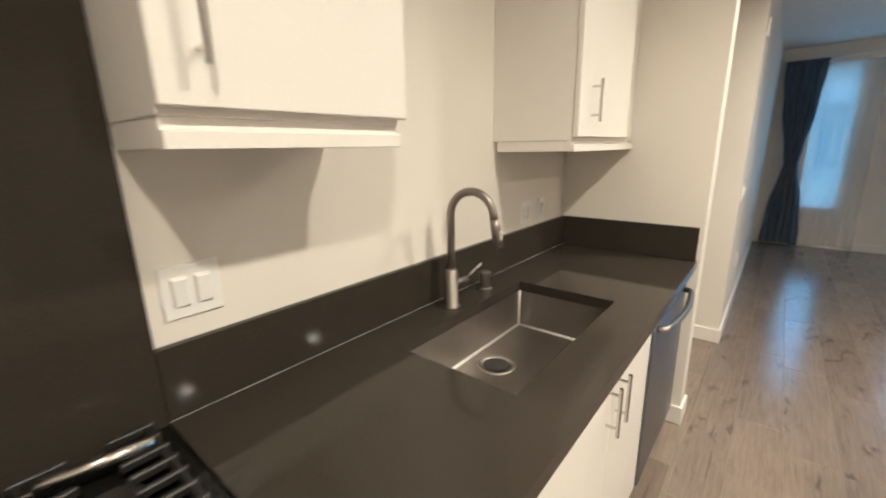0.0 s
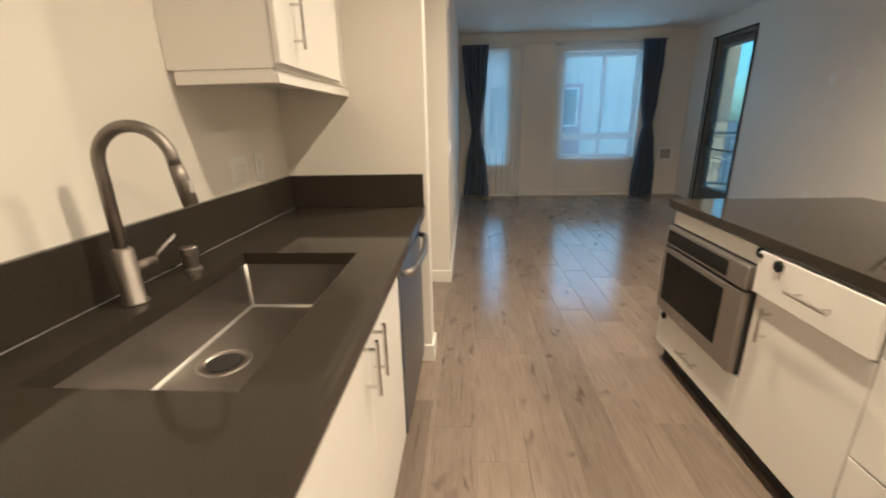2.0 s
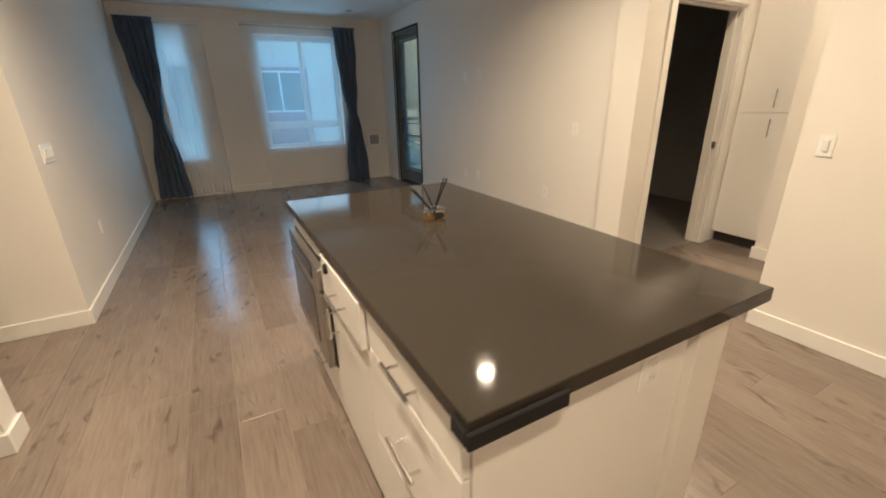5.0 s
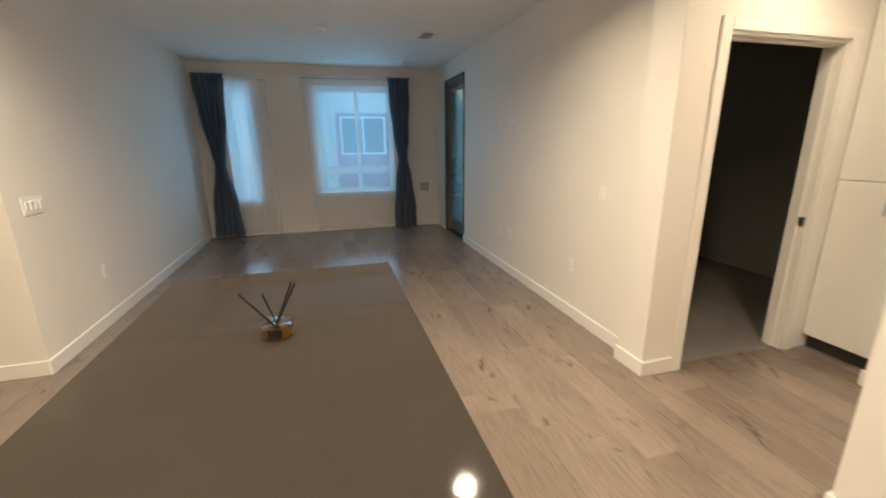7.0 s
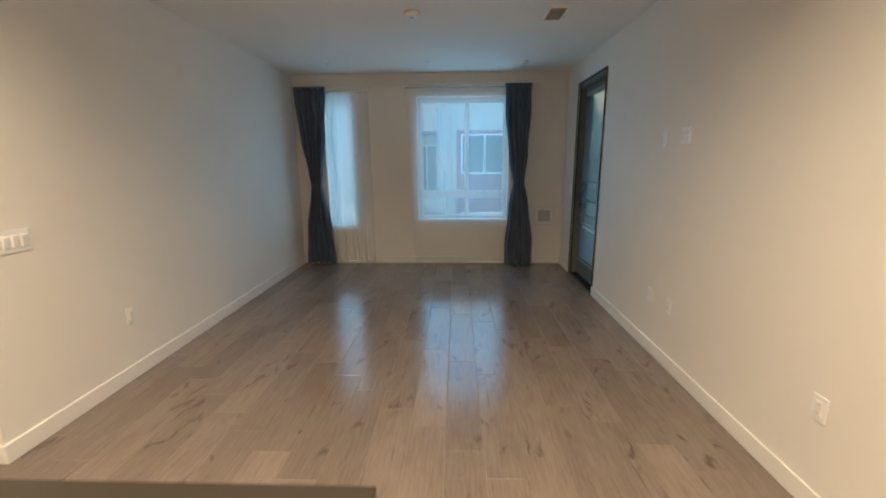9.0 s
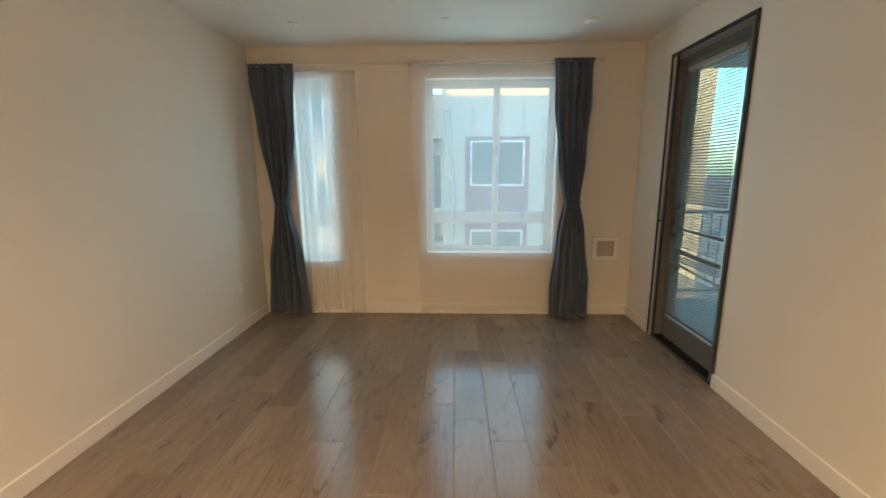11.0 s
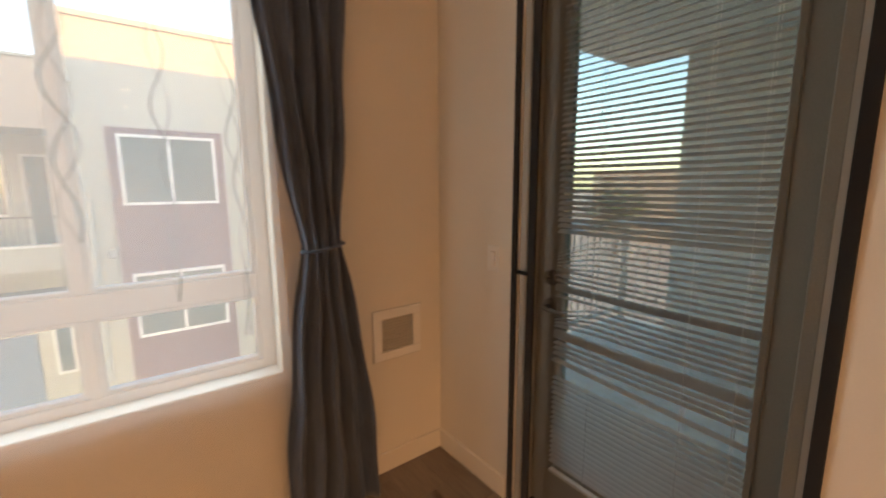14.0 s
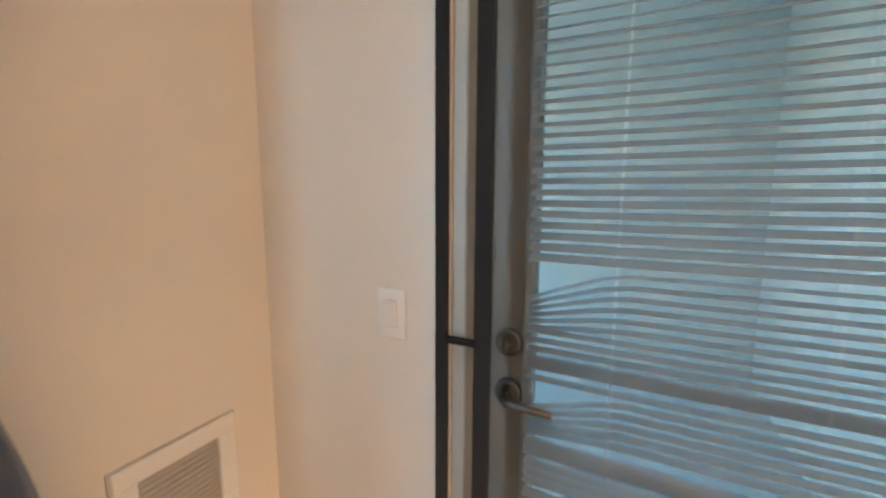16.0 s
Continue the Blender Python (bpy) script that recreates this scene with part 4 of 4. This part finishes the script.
def wall_cabinet(y0, y1, d0, d1, zr, zd, hy, label, xf=-0.400):
    """zr: underside of the light rail; zd: underside of the door; xf: face of the door."""
    c = thing("wall_cabinet", -0.58, (y0 + y1) / 2, zr, label, "cabinet", "wall cabinets")
    part("carcass", boxes((XK + 0.001, xf - 0.021, y0, y1, zd - 0.012, 2.50), bevel=0.0015), CABINET, c)
    part("light_rail", boxes((xf - 0.046, xf - 0.028, y0 + 0.002, y1, zr, zd - 0.012), (XK + 0.02, xf - 0.046, y0 + 0.002, y0 + 0.020, zr, zd - 0.012), bevel=0.0015), CABINET, c)
    part("rail_lip", boxes((xf - 0.028, xf - 0.014, y0 + 0.002, y1 + 0.001, zr - 0.001, zr + 0.027), bevel=0.0015), CABINET, c)
    d = part("cabinet_door", boxes((xf - 0.020, xf, d0, d1, zd, 2.497), bevel=0.002), CABINET, c)
    bar_handle(d, (xf + 0.034, hy, zd + 0.055), (xf + 0.034, hy, zd + 0.208), (-0.034, 0, 0))
    return c


wall_cabinet(-0.028, 0.447, -0.030, 0.458, 1.476, 1.535, 0.032, "white flat-front wall cabinet with a bar handle", -0.482)
wall_cabinet(1.268, STUB_Y - 0.002, 1.265, 1.872, 1.45, 1.503, 1.385, "white flat-front wall cabinet in the kitchen corner")

rg = thing("cooker", -0.42, -0.42, 0, "stainless steel gas range with black cast-iron grates", "cooker")
part("body", boxes((XK + 0.03, -0.10, -0.79, -0.036, 0.02, 0.905), bevel=0.004), STEEL, rg)
part("cooktop", boxes((XK + 0.03, -0.075, -0.79, -0.036, 0.905, 0.917), bevel=0.003), BLACKGLASS, rg)
part("oven_door", boxes((-0.10, -0.072, -0.78, -0.046, 0.16, 0.70), bevel=0.006), STEEL, rg)
bar_handle(rg, (-0.03, -0.74, 0.73), (-0.03, -0.09, 0.73), (-0.05, 0, 0), 0.011, "steel oven handle")
for gy in (-0.74, -0.505, -0.27):
    gr = part("grate", boxes((-0.72, -0.10, gy + 0.005, gy + 0.017, 0.932, 0.950), (-0.72, -0.10, gy + 0.188, gy + 0.200, 0.932, 0.950), bevel=0.003), BLACKMETAL, rg, "black cast-iron grate")
    for k in range(14):
        gx = -0.715 + k * 0.045
        part("grate_finger", boxes((gx, gx + 0.012, gy + 0.0, gy + 0.075, 0.936, 0.953), (gx, gx + 0.012, gy + 0.13, gy + 0.205, 0.936, 0.953), bevel=0.003), BLACKMETAL, gr)
    part("grate_foot", boxes((-0.715, -0.70, gy + 0.005, gy + 0.2, 0.917, 0.932), (-0.12, -0.105, gy + 0.005, gy + 0.2, 0.917, 0.932)), BLACKMETAL, gr)
    for bx in (-0.56, -0.26):
        bm = bmesh.new()
        lathe(bm, bx, gy + 0.102, [(0.050, 0.917), (0.048, 0.926), (0.034, 0.928), (0.033, 0.936), (0.030, 0.938)], 24)
        part("burner", bm, BLACKMETAL, rg)
# bright bar added just above the grate
bm = bmesh.new()
tube(bm, [(-0.655, -0.24, 0.962), (-0.625, -0.085, 0.962)], 0.012, 12)
part("bright_bar", bm, CHROME, rg, "bright bar added on the grate", smooth=True)

# ------------------------------------------------------------ island
IX0, IX1, IY0, IY1 = 1.217, 2.168, 0.382, 2.152
it = thing("island_worktop", 1.69, 1.27, CB, "dark brown-grey polished quartz island worktop", "worktop")
part("slab", boxes((IX0, IX1, IY0, IY1, CB, CT), bevel=0.002), QUARTZ, it)
FXI = 1.238
kw = structure("wall_knee", boxes((1.90, 2.03, 0.405, 2.135, 0, CB)), WALL, "off-white painted knee wall behind the island cabinets")
for d in ((1.886, 2.044, 0.391, 0.405), (2.03, 2.044, 0.405, 2.149), (1.886, 1.90, 0.405, 0.428), (1.90, 2.03, 2.135, 2.149)):
    structure("baseboard", boxes((*d, 0, BH), bevel=0.003), TRIM, "white painted square baseboard")


def island_unit(name, y0, y1, label):
    c = thing(name, 1.55, (y0 + y1) / 2, 0, label, "cabinet", "island cabinets")
    part("carcass", boxes((FXI + 0.021, 1.898, y0 + 0.001, y1 - 0.001, 0.10, CB - 0.002)), CABINET, c)
    # recess under the island fronts, its shade painted near-black
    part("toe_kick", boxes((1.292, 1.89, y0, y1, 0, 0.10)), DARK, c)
    return c


def front(c, name, y0, y1, z0, z1, out=0.0):
    return part(name, boxes((FXI - out, FXI + 0.020, y0 + 0.002, y1 - 0.002, z0, z1), bevel=0.0022), CABINET, c)


A = island_unit("drawer_cabinet", 0.436, 0.967, "white three-drawer island cabinet with nickel bar handles")
part("end_panel", boxes((1.258, 1.898, 0.4285, 0.436, 0.10, CB - 0.002), (1.29, 1.898, 0.4285, 0.436, 0.0, 0.10)), CABINET, A)
for z0, z1, hz in ((0.716, 0.862, 0.788), (0.397, 0.711, 0.555), (0.108, 0.392, 0.232)):
    d = front(A, "drawer", 0.436, 0.967, z0, z1)
    bar_handle(d, (FXI - 0.034, 0.605, hz), (FXI - 0.034, 0.765, hz), (0.034, 0, 0))
B = island_unit("island_cabinet", 0.967, 1.44, "white island cabinet with a drawer slightly open over a door")
d = part("drawer", boxes((FXI - 0.022, FXI - 0.002, 0.969, 1.438, 0.70, 0.858), bevel=0.0022), CABINET, B, "drawer slightly open")
part("drawer_side", boxes((FXI - 0.002, FXI + 0.021, 0.985, 0.997, 0.715, 0.84), (FXI - 0.002, FXI + 0.021, 1.41, 1.422, 0.715, 0.84), (FXI - 0.002, FXI + 0.021, 0.997, 1.41, 0.715, 0.725)), CABINET, d)
bar_handle(d, (FXI - 0.056, 1.09, 0.775), (FXI - 0.056, 1.25, 0.775), (0.034, 0, 0))
d = front(B, "cabinet_door", 0.967, 1.44, 0.108, 0.690)
bar_handle(d, (FXI - 0.034, 1.352, 0.535), (FXI - 0.034, 1.352, 0.665), (0.034, 0, 0))
Cc = island_unit("microwave_cabinet", 1.44, 2.118, "white island cabinet that holds the built-in microwave drawer")
front(Cc, "filler", 1.44, 2.118, 0.792, 0.862)
d = front(Cc, "drawer", 1.44, 2.118, 0.108, 0.318)
bar_handle(d, (FXI - 0.034, 1.69, 0.195), (FXI - 0.034, 1.84, 0.195), (0.034, 0, 0))
mw = thing("microwave_oven", 1.22, 1.78, 0.33, "stainless steel built-in microwave drawer with a black glass window", "microwave")
MX = FXI - 0.036
part("surround", boxes((FXI - 0.004, FXI + 0.020, 1.452, 2.108, 0.325, 0.788)), DARK, mw)
part("control_panel", boxes((MX, FXI - 0.004, 1.455, 2.105, 0.690, 0.786), bevel=0.005), STEEL, mw)
part("display", boxes((MX - 0.002, MX, 1.575, 2.075, 0.704, 0.770)), BLACKGLASS, mw, "black glass display strip")
dd = part("drawer_front", boxes((MX, FXI - 0.004, 1.455, 2.105, 0.328, 0.680), bevel=0.005), STEEL, mw)
part("glass_window", boxes((MX - 0.002, MX, 1.575, 2.065, 0.395, 0.650)), BLACKGLASS, dd, "black glass window")
part("badge", boxes((MX - 0.0015, MX, 1.80, 1.84, 0.352, 0.360)), GREYPLASTIC, dd)


def latch(x, y, z, long):
    c = thing("safety_latch", x, y, z, "black plastic child-safety latch stuck on the cabinet front", "latch", "safety latches")
    bm = bmesh.new()
    tube(bm, [(0, 0, 0), (-0.008, 0, 0), (-0.012, 0, 0)], 0.019, 20, radii=[0.0195, 0.0195, 0.015])
    part("pad", turned(bm, Matrix.Translation((x, y, z))), RUBBER, c)
    if long:
        bm = bmesh.new()
        tube(bm, [(x - 0.006, y, z), (x - 0.022, y - long / 2, z - 0.004), (x - 0.022, y - long, z)], 0.0075, 8)
        part("strap", bm, RUBBER, c)


latch(FXI, 1.458, 0.842, 0.040)
latch(FXI - 0.022, 1.335, 0.832, 0)
latch(FXI, 2.065, 0.285, 0)
cg = thing("corner_guard", 1.25, 0.37, 0.86, "black foam edge guard stuck on the island corner", "edge guard")
bm = boxes((1.209, 1.43, 0.370, 0.3795, 0.861, 0.898), (1.209, 1.2165, 0.3795, 0.43, 0.861, 0.898), (1.217, 1.43, 0.3795, 0.392, 0.861, 0.8735), bevel=0.003)
part("foam_strip", bm, RUBBER, cg)
plate("outlet", "white outlet on the island end panel", "outlet", pose(1.755, 0.4285, 0.785), "outlet")

df = thing("reed_diffuser", 1.712, 1.44, CT, "round clear glass reed diffuser with amber oil and black reeds", "diffuser")
RX, RY = 1.712, 1.44
bm = bmesh.new()
lathe(bm, RX, RY, [(0.042, CT + 0.0005), (0.047, CT + 0.004), (0.049, CT + 0.012), (0.049, CT + 0.043), (0.046, CT + 0.050), (0.038, CT + 0.052), (0.014, CT + 0.050), (0.012, CT + 0.056), (0.014, CT + 0.059), (0.010, CT + 0.059)], 32)
part("bottle", bm, CLEAR, df, "clear glass bottle", smooth=True)
bm = bmesh.new()
lathe(bm, RX, RY, [(0.038, CT + 0.006), (0.0445, CT + 0.010), (0.0455, CT + 0.018), (0.0455, CT + 0.031), (0.001, CT + 0.0312)], 32)
part("oil", bm, OIL, df, "amber oil", smooth=True)
bm = bmesh.new()
lathe(bm, RX, RY, [(0.044, CT + 0.0018), (0.0462, CT + 0.004), (0.0462, CT + 0.0075), (0.030, CT + 0.0078)], 28)
part("base_disc", bm, brushed("gold_base", (0.80, 0.52, 0.18), 0.18), df, "gold-tinted glass base")
bm = bmesh.new()
arc = [radians(-118 + 5 * k) for k in range(11)]
low, high = [[bm.verts.new((RX + 0.0497 * math.cos(a), RY + 0.0497 * math.sin(a), CT + z)) for a in arc] for z in (0.011, 0.040)]
for k in range(10):
    bm.faces.new((low[k], low[k + 1], high[k + 1], high[k]))
part("label", bm, RUBBER, df, "black paper label")
for a, l, s in ((172, 0.125, 0.80), (178, 0.120, 0.76), (150, 0.118, 0.34), (12, 0.150, 0.38), (4, 0.147, 0.45)):
    ca, sa = math.cos(radians(a)), math.sin(radians(a))
    bm = bmesh.new()
    tube(bm, [(RX - 0.012 * ca, RY - 0.012 * sa, CT + 0.012), (RX + s * l * ca, RY + s * l * sa, CT + 0.02 + l)], 0.0031, 8)
    part("reed", bm, RUBBER, df, "black reed")

# ------------------------------------------------------------ balcony
BALCONY_WHITE = paint("white_stucco", (0.82, 0.83, 0.80), 0.85, 0.05, 90, 0.5, big=0.5)
structure("balcony_floor", boxes((XR + TH, 6.9, 5.7, 8.2, -0.16, -0.04)), paint("balcony_coating", (0.66, 0.66, 0.64), 0.8, 0.1, 80, 0.4), "grey concrete balcony floor")
structure("balcony_wall", boxes((6.75, 6.9, 5.7, 7.60, -0.038, 2.618)), BALCONY_WHITE, "white stucco balcony side wall")
structure("balcony_end_wall", boxes((XR + TH + 0.002, 6.748, 5.71, 5.79, -0.038, 2.618)), BALCONY_WHITE, "white stucco balcony end wall")
structure("balcony_soffit", boxes((XR + TH, 6.9, 5.76, 8.2, 2.62, 2.9)), BALCONY_WHITE, "white stucco balcony soffit")


def railing(p0, p1, label):
    p0, p1 = Vector(p0), Vector(p1)
    r = thing("balcony_railing", *((p0 + p1) / 2), label, "railing", "balcony railings")
    for z in (0.08, 1.03):
        bm = bmesh.new()
        tube(bm, [p0 + Vector((0, 0, z)), p1 + Vector((0, 0, z))], 0.022, 8)
        part("rail", bm, RAILPAINT, r)
    n = int((p1 - p0).length / 0.11)
    for k in range(n + 1):
        q = p0.lerp(p1, k / n)
        bm = bmesh.new()
        tube(bm, [q + Vector((0, 0, -0.04 if k in (0, n) else 0.08)), q + Vector((0, 0, 1.03))], 0.008 if k not in (0, n) else 0.022, 8)
        part("baluster" if k not in (0, n) else "post", bm, RAILPAINT, r)


railing((4.06, 8.14, 0), (6.82, 8.14, 0), "pale metal balcony railing with thin balusters")
railing((6.82, 7.63, 0), (6.82, 8.09, 0), "pale metal balcony railing with thin balusters")

# ------------------------------------------------------------ the yard and the houses across
GZ = -3.7
structure("ground", boxes((-400, 400, -400, 400, GZ - 0.3, GZ)), CONCRETE, "grey paved ground")


def far_window(house, x0, x1, z0, z1, y, frame_mat=VINYL):
    w = part("window", boxes((x0, x1, y - 0.05, y, z0, z1)), EXTGLASS, house, "dark glazed window")
    f = 0.05
    m = (x0 + x1) / 2
    part("window_frame", boxes((x0 - f, x0, y - 0.08, y, z0 - f, z1 + f), (x1, x1 + f, y - 0.08, y, z0 - f, z1 + f), (x0, x1, y - 0.08, y, z1, z1 + f), (x0, x1, y - 0.08, y, z0 - f, z0), (m - f / 2, m + f / 2, y - 0.08, y - 0.05, z0, z1)), frame_mat, w)


FY_ = 15.5
h1 = thing("apartment_building", 10, FY_ + 3, GZ, "cream stucco apartment building with maroon window bays, sunlit parapet", "building")
part("wall", boxes((1.65, 9.3, FY_, FY_ + 7, GZ, 4.30)), STUCCO, h1)
part("parapet_cap", boxes((1.60, 9.35, FY_ - 0.05, FY_ + 7, 4.30, 4.40)), STUCCO, h1)
for bx in (2.32,):
    part("bay_panel", boxes((bx, bx + 1.86, FY_ - 0.06, FY_, GZ, 2.50)), MAROON, h1, "maroon panel")
    for z0, z1 in ((1.14, 2.33), (-1.42, -0.26)):
        far_window(h1, bx + 0.20, bx + 1.66, z0, z1, FY_ - 0.06)
bm = bmesh.new()
tube(bm, [(1.72, FY_ - 0.06, 3.2), (1.78, FY_ - 0.06, 2.9), (1.78, FY_ - 0.06, 1.4), (1.95, FY_ - 0.06, 1.2), (1.95, FY_ - 0.06, GZ)], 0.055, 10)
part("downpipe", bm, STUCCO, h1)
part("scupper", boxes((1.72, 1.95, FY_ - 0.14, FY_, 3.2, 3.45)), STUCCO, h1)
for x, z in ((2.15, 0.12), (5.6, -0.15)):
    part("wall_lamp", boxes((x, x + 0.12, FY_ - 0.14, FY_, z, z + 0.18), bevel=0.02), CONCRETE, h1, "small grey wall lamp")

BY = 18.0
h2 = thing("apartment_building", -6, BY + 3, GZ, "tan and cream apartment building with a recessed balcony, set back", "building")
part("tower_wall", boxes((-20, -3.6, BY - 0.5, BY + 7, GZ, 8.2)), STUCCO, h2, "cream stucco wall")
part("tower_wall", boxes((-3.6, -0.85, BY - 0.2, BY + 7, GZ, 8.2)), STUCCO_B, h2, "tan stucco wall")
part("upper_wall", boxes((-0.85, 1.64, BY - 0.05, BY + 7, 2.65, 4.05)), STUCCO_B, h2, "tan stucco wall")
part("roof_cap", boxes((-0.85, 1.64, BY - 0.10, BY + 7, 4.05, 4.11)), STUCCO, h2)
part("balcony_back_wall", boxes((-0.85, 1.64, BY + 1.6, BY + 7, GZ, 2.65)), STUCCO, h2)
part("lower_wall", boxes((-0.85, 1.64, BY, BY + 1.6, GZ, -1.05)), STUCCO, h2)
bal = part("balcony", boxes((-0.85, 1.64, BY - 0.10, BY + 1.6, -0.36, -0.16), (-0.85, 1.64, BY - 0.10, BY + 0.02, -0.16, 0.16)), STUCCO, h2, "cream balcony parapet")
part("parapet_cap", boxes((-0.85, 1.66, BY - 0.15, BY + 0.06, 0.16, 0.21)), VINYL, bal, "white cap")
part("rail", boxes((-0.85, 1.64, BY - 0.06, BY - 0.03, 0.78, 0.82), *[(-0.80 + k * 0.12, -0.785 + k * 0.12, BY - 0.055, BY - 0.035, 0.21, 0.78) for k in range(20)]), BLACKMETAL, bal, "dark balcony rail")
far_window(h2, 0.62, 1.45, -0.10, 2.15, BY + 1.6)
far_window(h2, -0.60, 0.25, 0.80, 2.15, BY + 1.6)
part("wall_lamp", boxes((-0.40, -0.16, BY + 1.48, BY + 1.55, 1.50, 1.86), bevel=0.02), emitter("far_lamp", LAMP_RGB, 0.6), h2, "glowing warm wall lamp")
part("yard_door", boxes((-0.17, 0.64, BY - 0.04, BY, -3.6, -1.75)), paint("blue_door_paint", (0.11, 0.17, 0.28), 0.5, 0.08, 80, 0.1), h2, "blue-grey yard door")
far_window(h2, 0.95, 1.50, -2.7, -1.6, BY)
for z0, z1 in ((-0.40, 2.0), (-3.1, -1.3), (3.0, 4.9)):
    far_window(h2, -3.30, -2.55, z0, z1, BY - 0.2)
for z0 in (0.3, -2.5, 3.1):
    far_window(h2, -7.4, -6.2, z0, z0 + 1.4, BY - 0.5)

h3 = thing("apartment_building", 24, 2, GZ, "distant tan apartment building beyond the trees", "building")
part("wall", boxes((40, 52, -12, 30, GZ, 2.6)), STUCCO_B, h3)
for yy in (-3, 1, 5, 9):
    for z0 in (0.4, -2.4):
        part("window", boxes((39.95, 40.0, yy, yy + 1.4, z0, z0 + 1.3)), EXTGLASS, h3, "dark glazed window")


def tree(x, y, h, r, seed, label):
    rng = random.Random(seed)
    t = thing("tree", x, y, GZ, label, "tree", "yard trees")
    bm = bmesh.new()
    tube(bm, [(x, y, GZ), (x + 0.1, y, GZ + h * 0.35), (x - 0.05, y + 0.1, GZ + h * 0.8)], 0.2, 8, radii=[0.2, 0.15, 0.04])
    for _ in range(7):
        a, l = rng.uniform(0, 6.28), rng.uniform(0.4, 0.8) * r
        z = GZ + h * rng.uniform(0.4, 0.7)
        tube(bm, [(x, y, z), (x + l * math.cos(a), y + l * math.sin(a), z + 0.5 * l)], 0.05, 6, radii=[0.06, 0.02])
    part("trunk", bm, BARK, t)
    bm = bmesh.new()
    for _ in range(1500):
        a, b, d = rng.uniform(0, 6.28), rng.uniform(-1, 1), rng.random() ** 0.4
        k = d * r * (0.75 + 0.3 * math.sin(3 * a + seed) * math.cos(4 * b))
        c = Vector((x + k * math.cos(a) * math.sqrt(1 - b * b), y + k * math.sin(a) * math.sqrt(1 - b * b), GZ + h * 0.72 + k * b * 0.8))
        u = Vector((rng.uniform(-1, 1), rng.uniform(-1, 1), rng.uniform(-1, 1))).normalized() * rng.uniform(0.08, 0.17)
        v = u.orthogonal().normalized() * u.length * 0.6
        bm.faces.new([bm.verts.new(p) for p in (c - u, c + v, c + u, c - v)])
    part("crown", bm, LEAF, t)


tree(24.0, 27.0, 4.9, 2.6, 1, "leafy green yard tree beyond the balcony")
tree(31.0, 22.0, 5.0, 2.9, 2, "leafy green yard tree beyond the balcony")
tree(4.6, 12.6, 2.6, 0.9, 4, "small green shrub tree in the yard")

# ------------------------------------------------------------ floor tiles
PW, PL, GAP, X_JOINT = 0.207, 0.99, 0.0028, 2.052
plank_meshes = {}


def plank_mesh(w, l):
    key = (round(w, 3), round(l, 3))
    if key not in plank_meshes:
        bm = bmesh.new()
        a, b, e = w / 2 - GAP / 2, l / 2 - GAP / 2, 0.0012
        lo = [bm.verts.new((x, y, -0.013)) for x, y in ((-a, -b), (a, -b), (a, b), (-a, b))]
        mid = [bm.verts.new((x, y, -e)) for x, y in ((-a, -b), (a, -b), (a, b), (-a, b))]
        top = [bm.verts.new((x, y, 0)) for x, y in ((-a + e, -b + e), (a - e, -b + e), (a - e, b - e), (-a + e, b - e))]
        for p, q in ((lo, mid), (mid, top)):
            for k in range(4):
                bm.faces.new((p[k], p[(k + 1) % 4], q[(k + 1) % 4], q[k]))
        bm.faces.new(top)
        plank_meshes[key] = mesh_of("plank", bm, PLANK)
    return plank_meshes[key]


def lay(x0, x1, y0, y1):
    rng = random.Random(4)
    col = math.floor((x0 - X_JOINT) / PW)
    while X_JOINT + col * PW < x1 - 0.001:
        a, b = max(x0, X_JOINT + col * PW), min(x1, X_JOINT + (col + 1) * PW)
        y = 4.58 - 0.187 * col + rng.uniform(-0.02, 0.02)
        y -= math.ceil((y - y0) / PL) * PL
        while y < y1:
            p, q = max(y, y0), min(y + PL, y1)
            if q - p > 0.02 and b - a > 0.004:
                ob = new("plank", plank_mesh(b - a, q - p))
                ob.parent = floor
                ob.matrix_basis = Matrix.Translation(((a + b) / 2, (p + q) / 2, 0))
            y += PL
        col += 1


lay(-2.2, 0.0, STUB_Y + 0.05, HALL_Y)
lay(-0.75, 0.0, Y0, STUB_Y + 0.05)
lay(0.0, XR + 0.02, Y0, YW)
lay(XR + 0.02, 5.83, 1.0, 2.16)
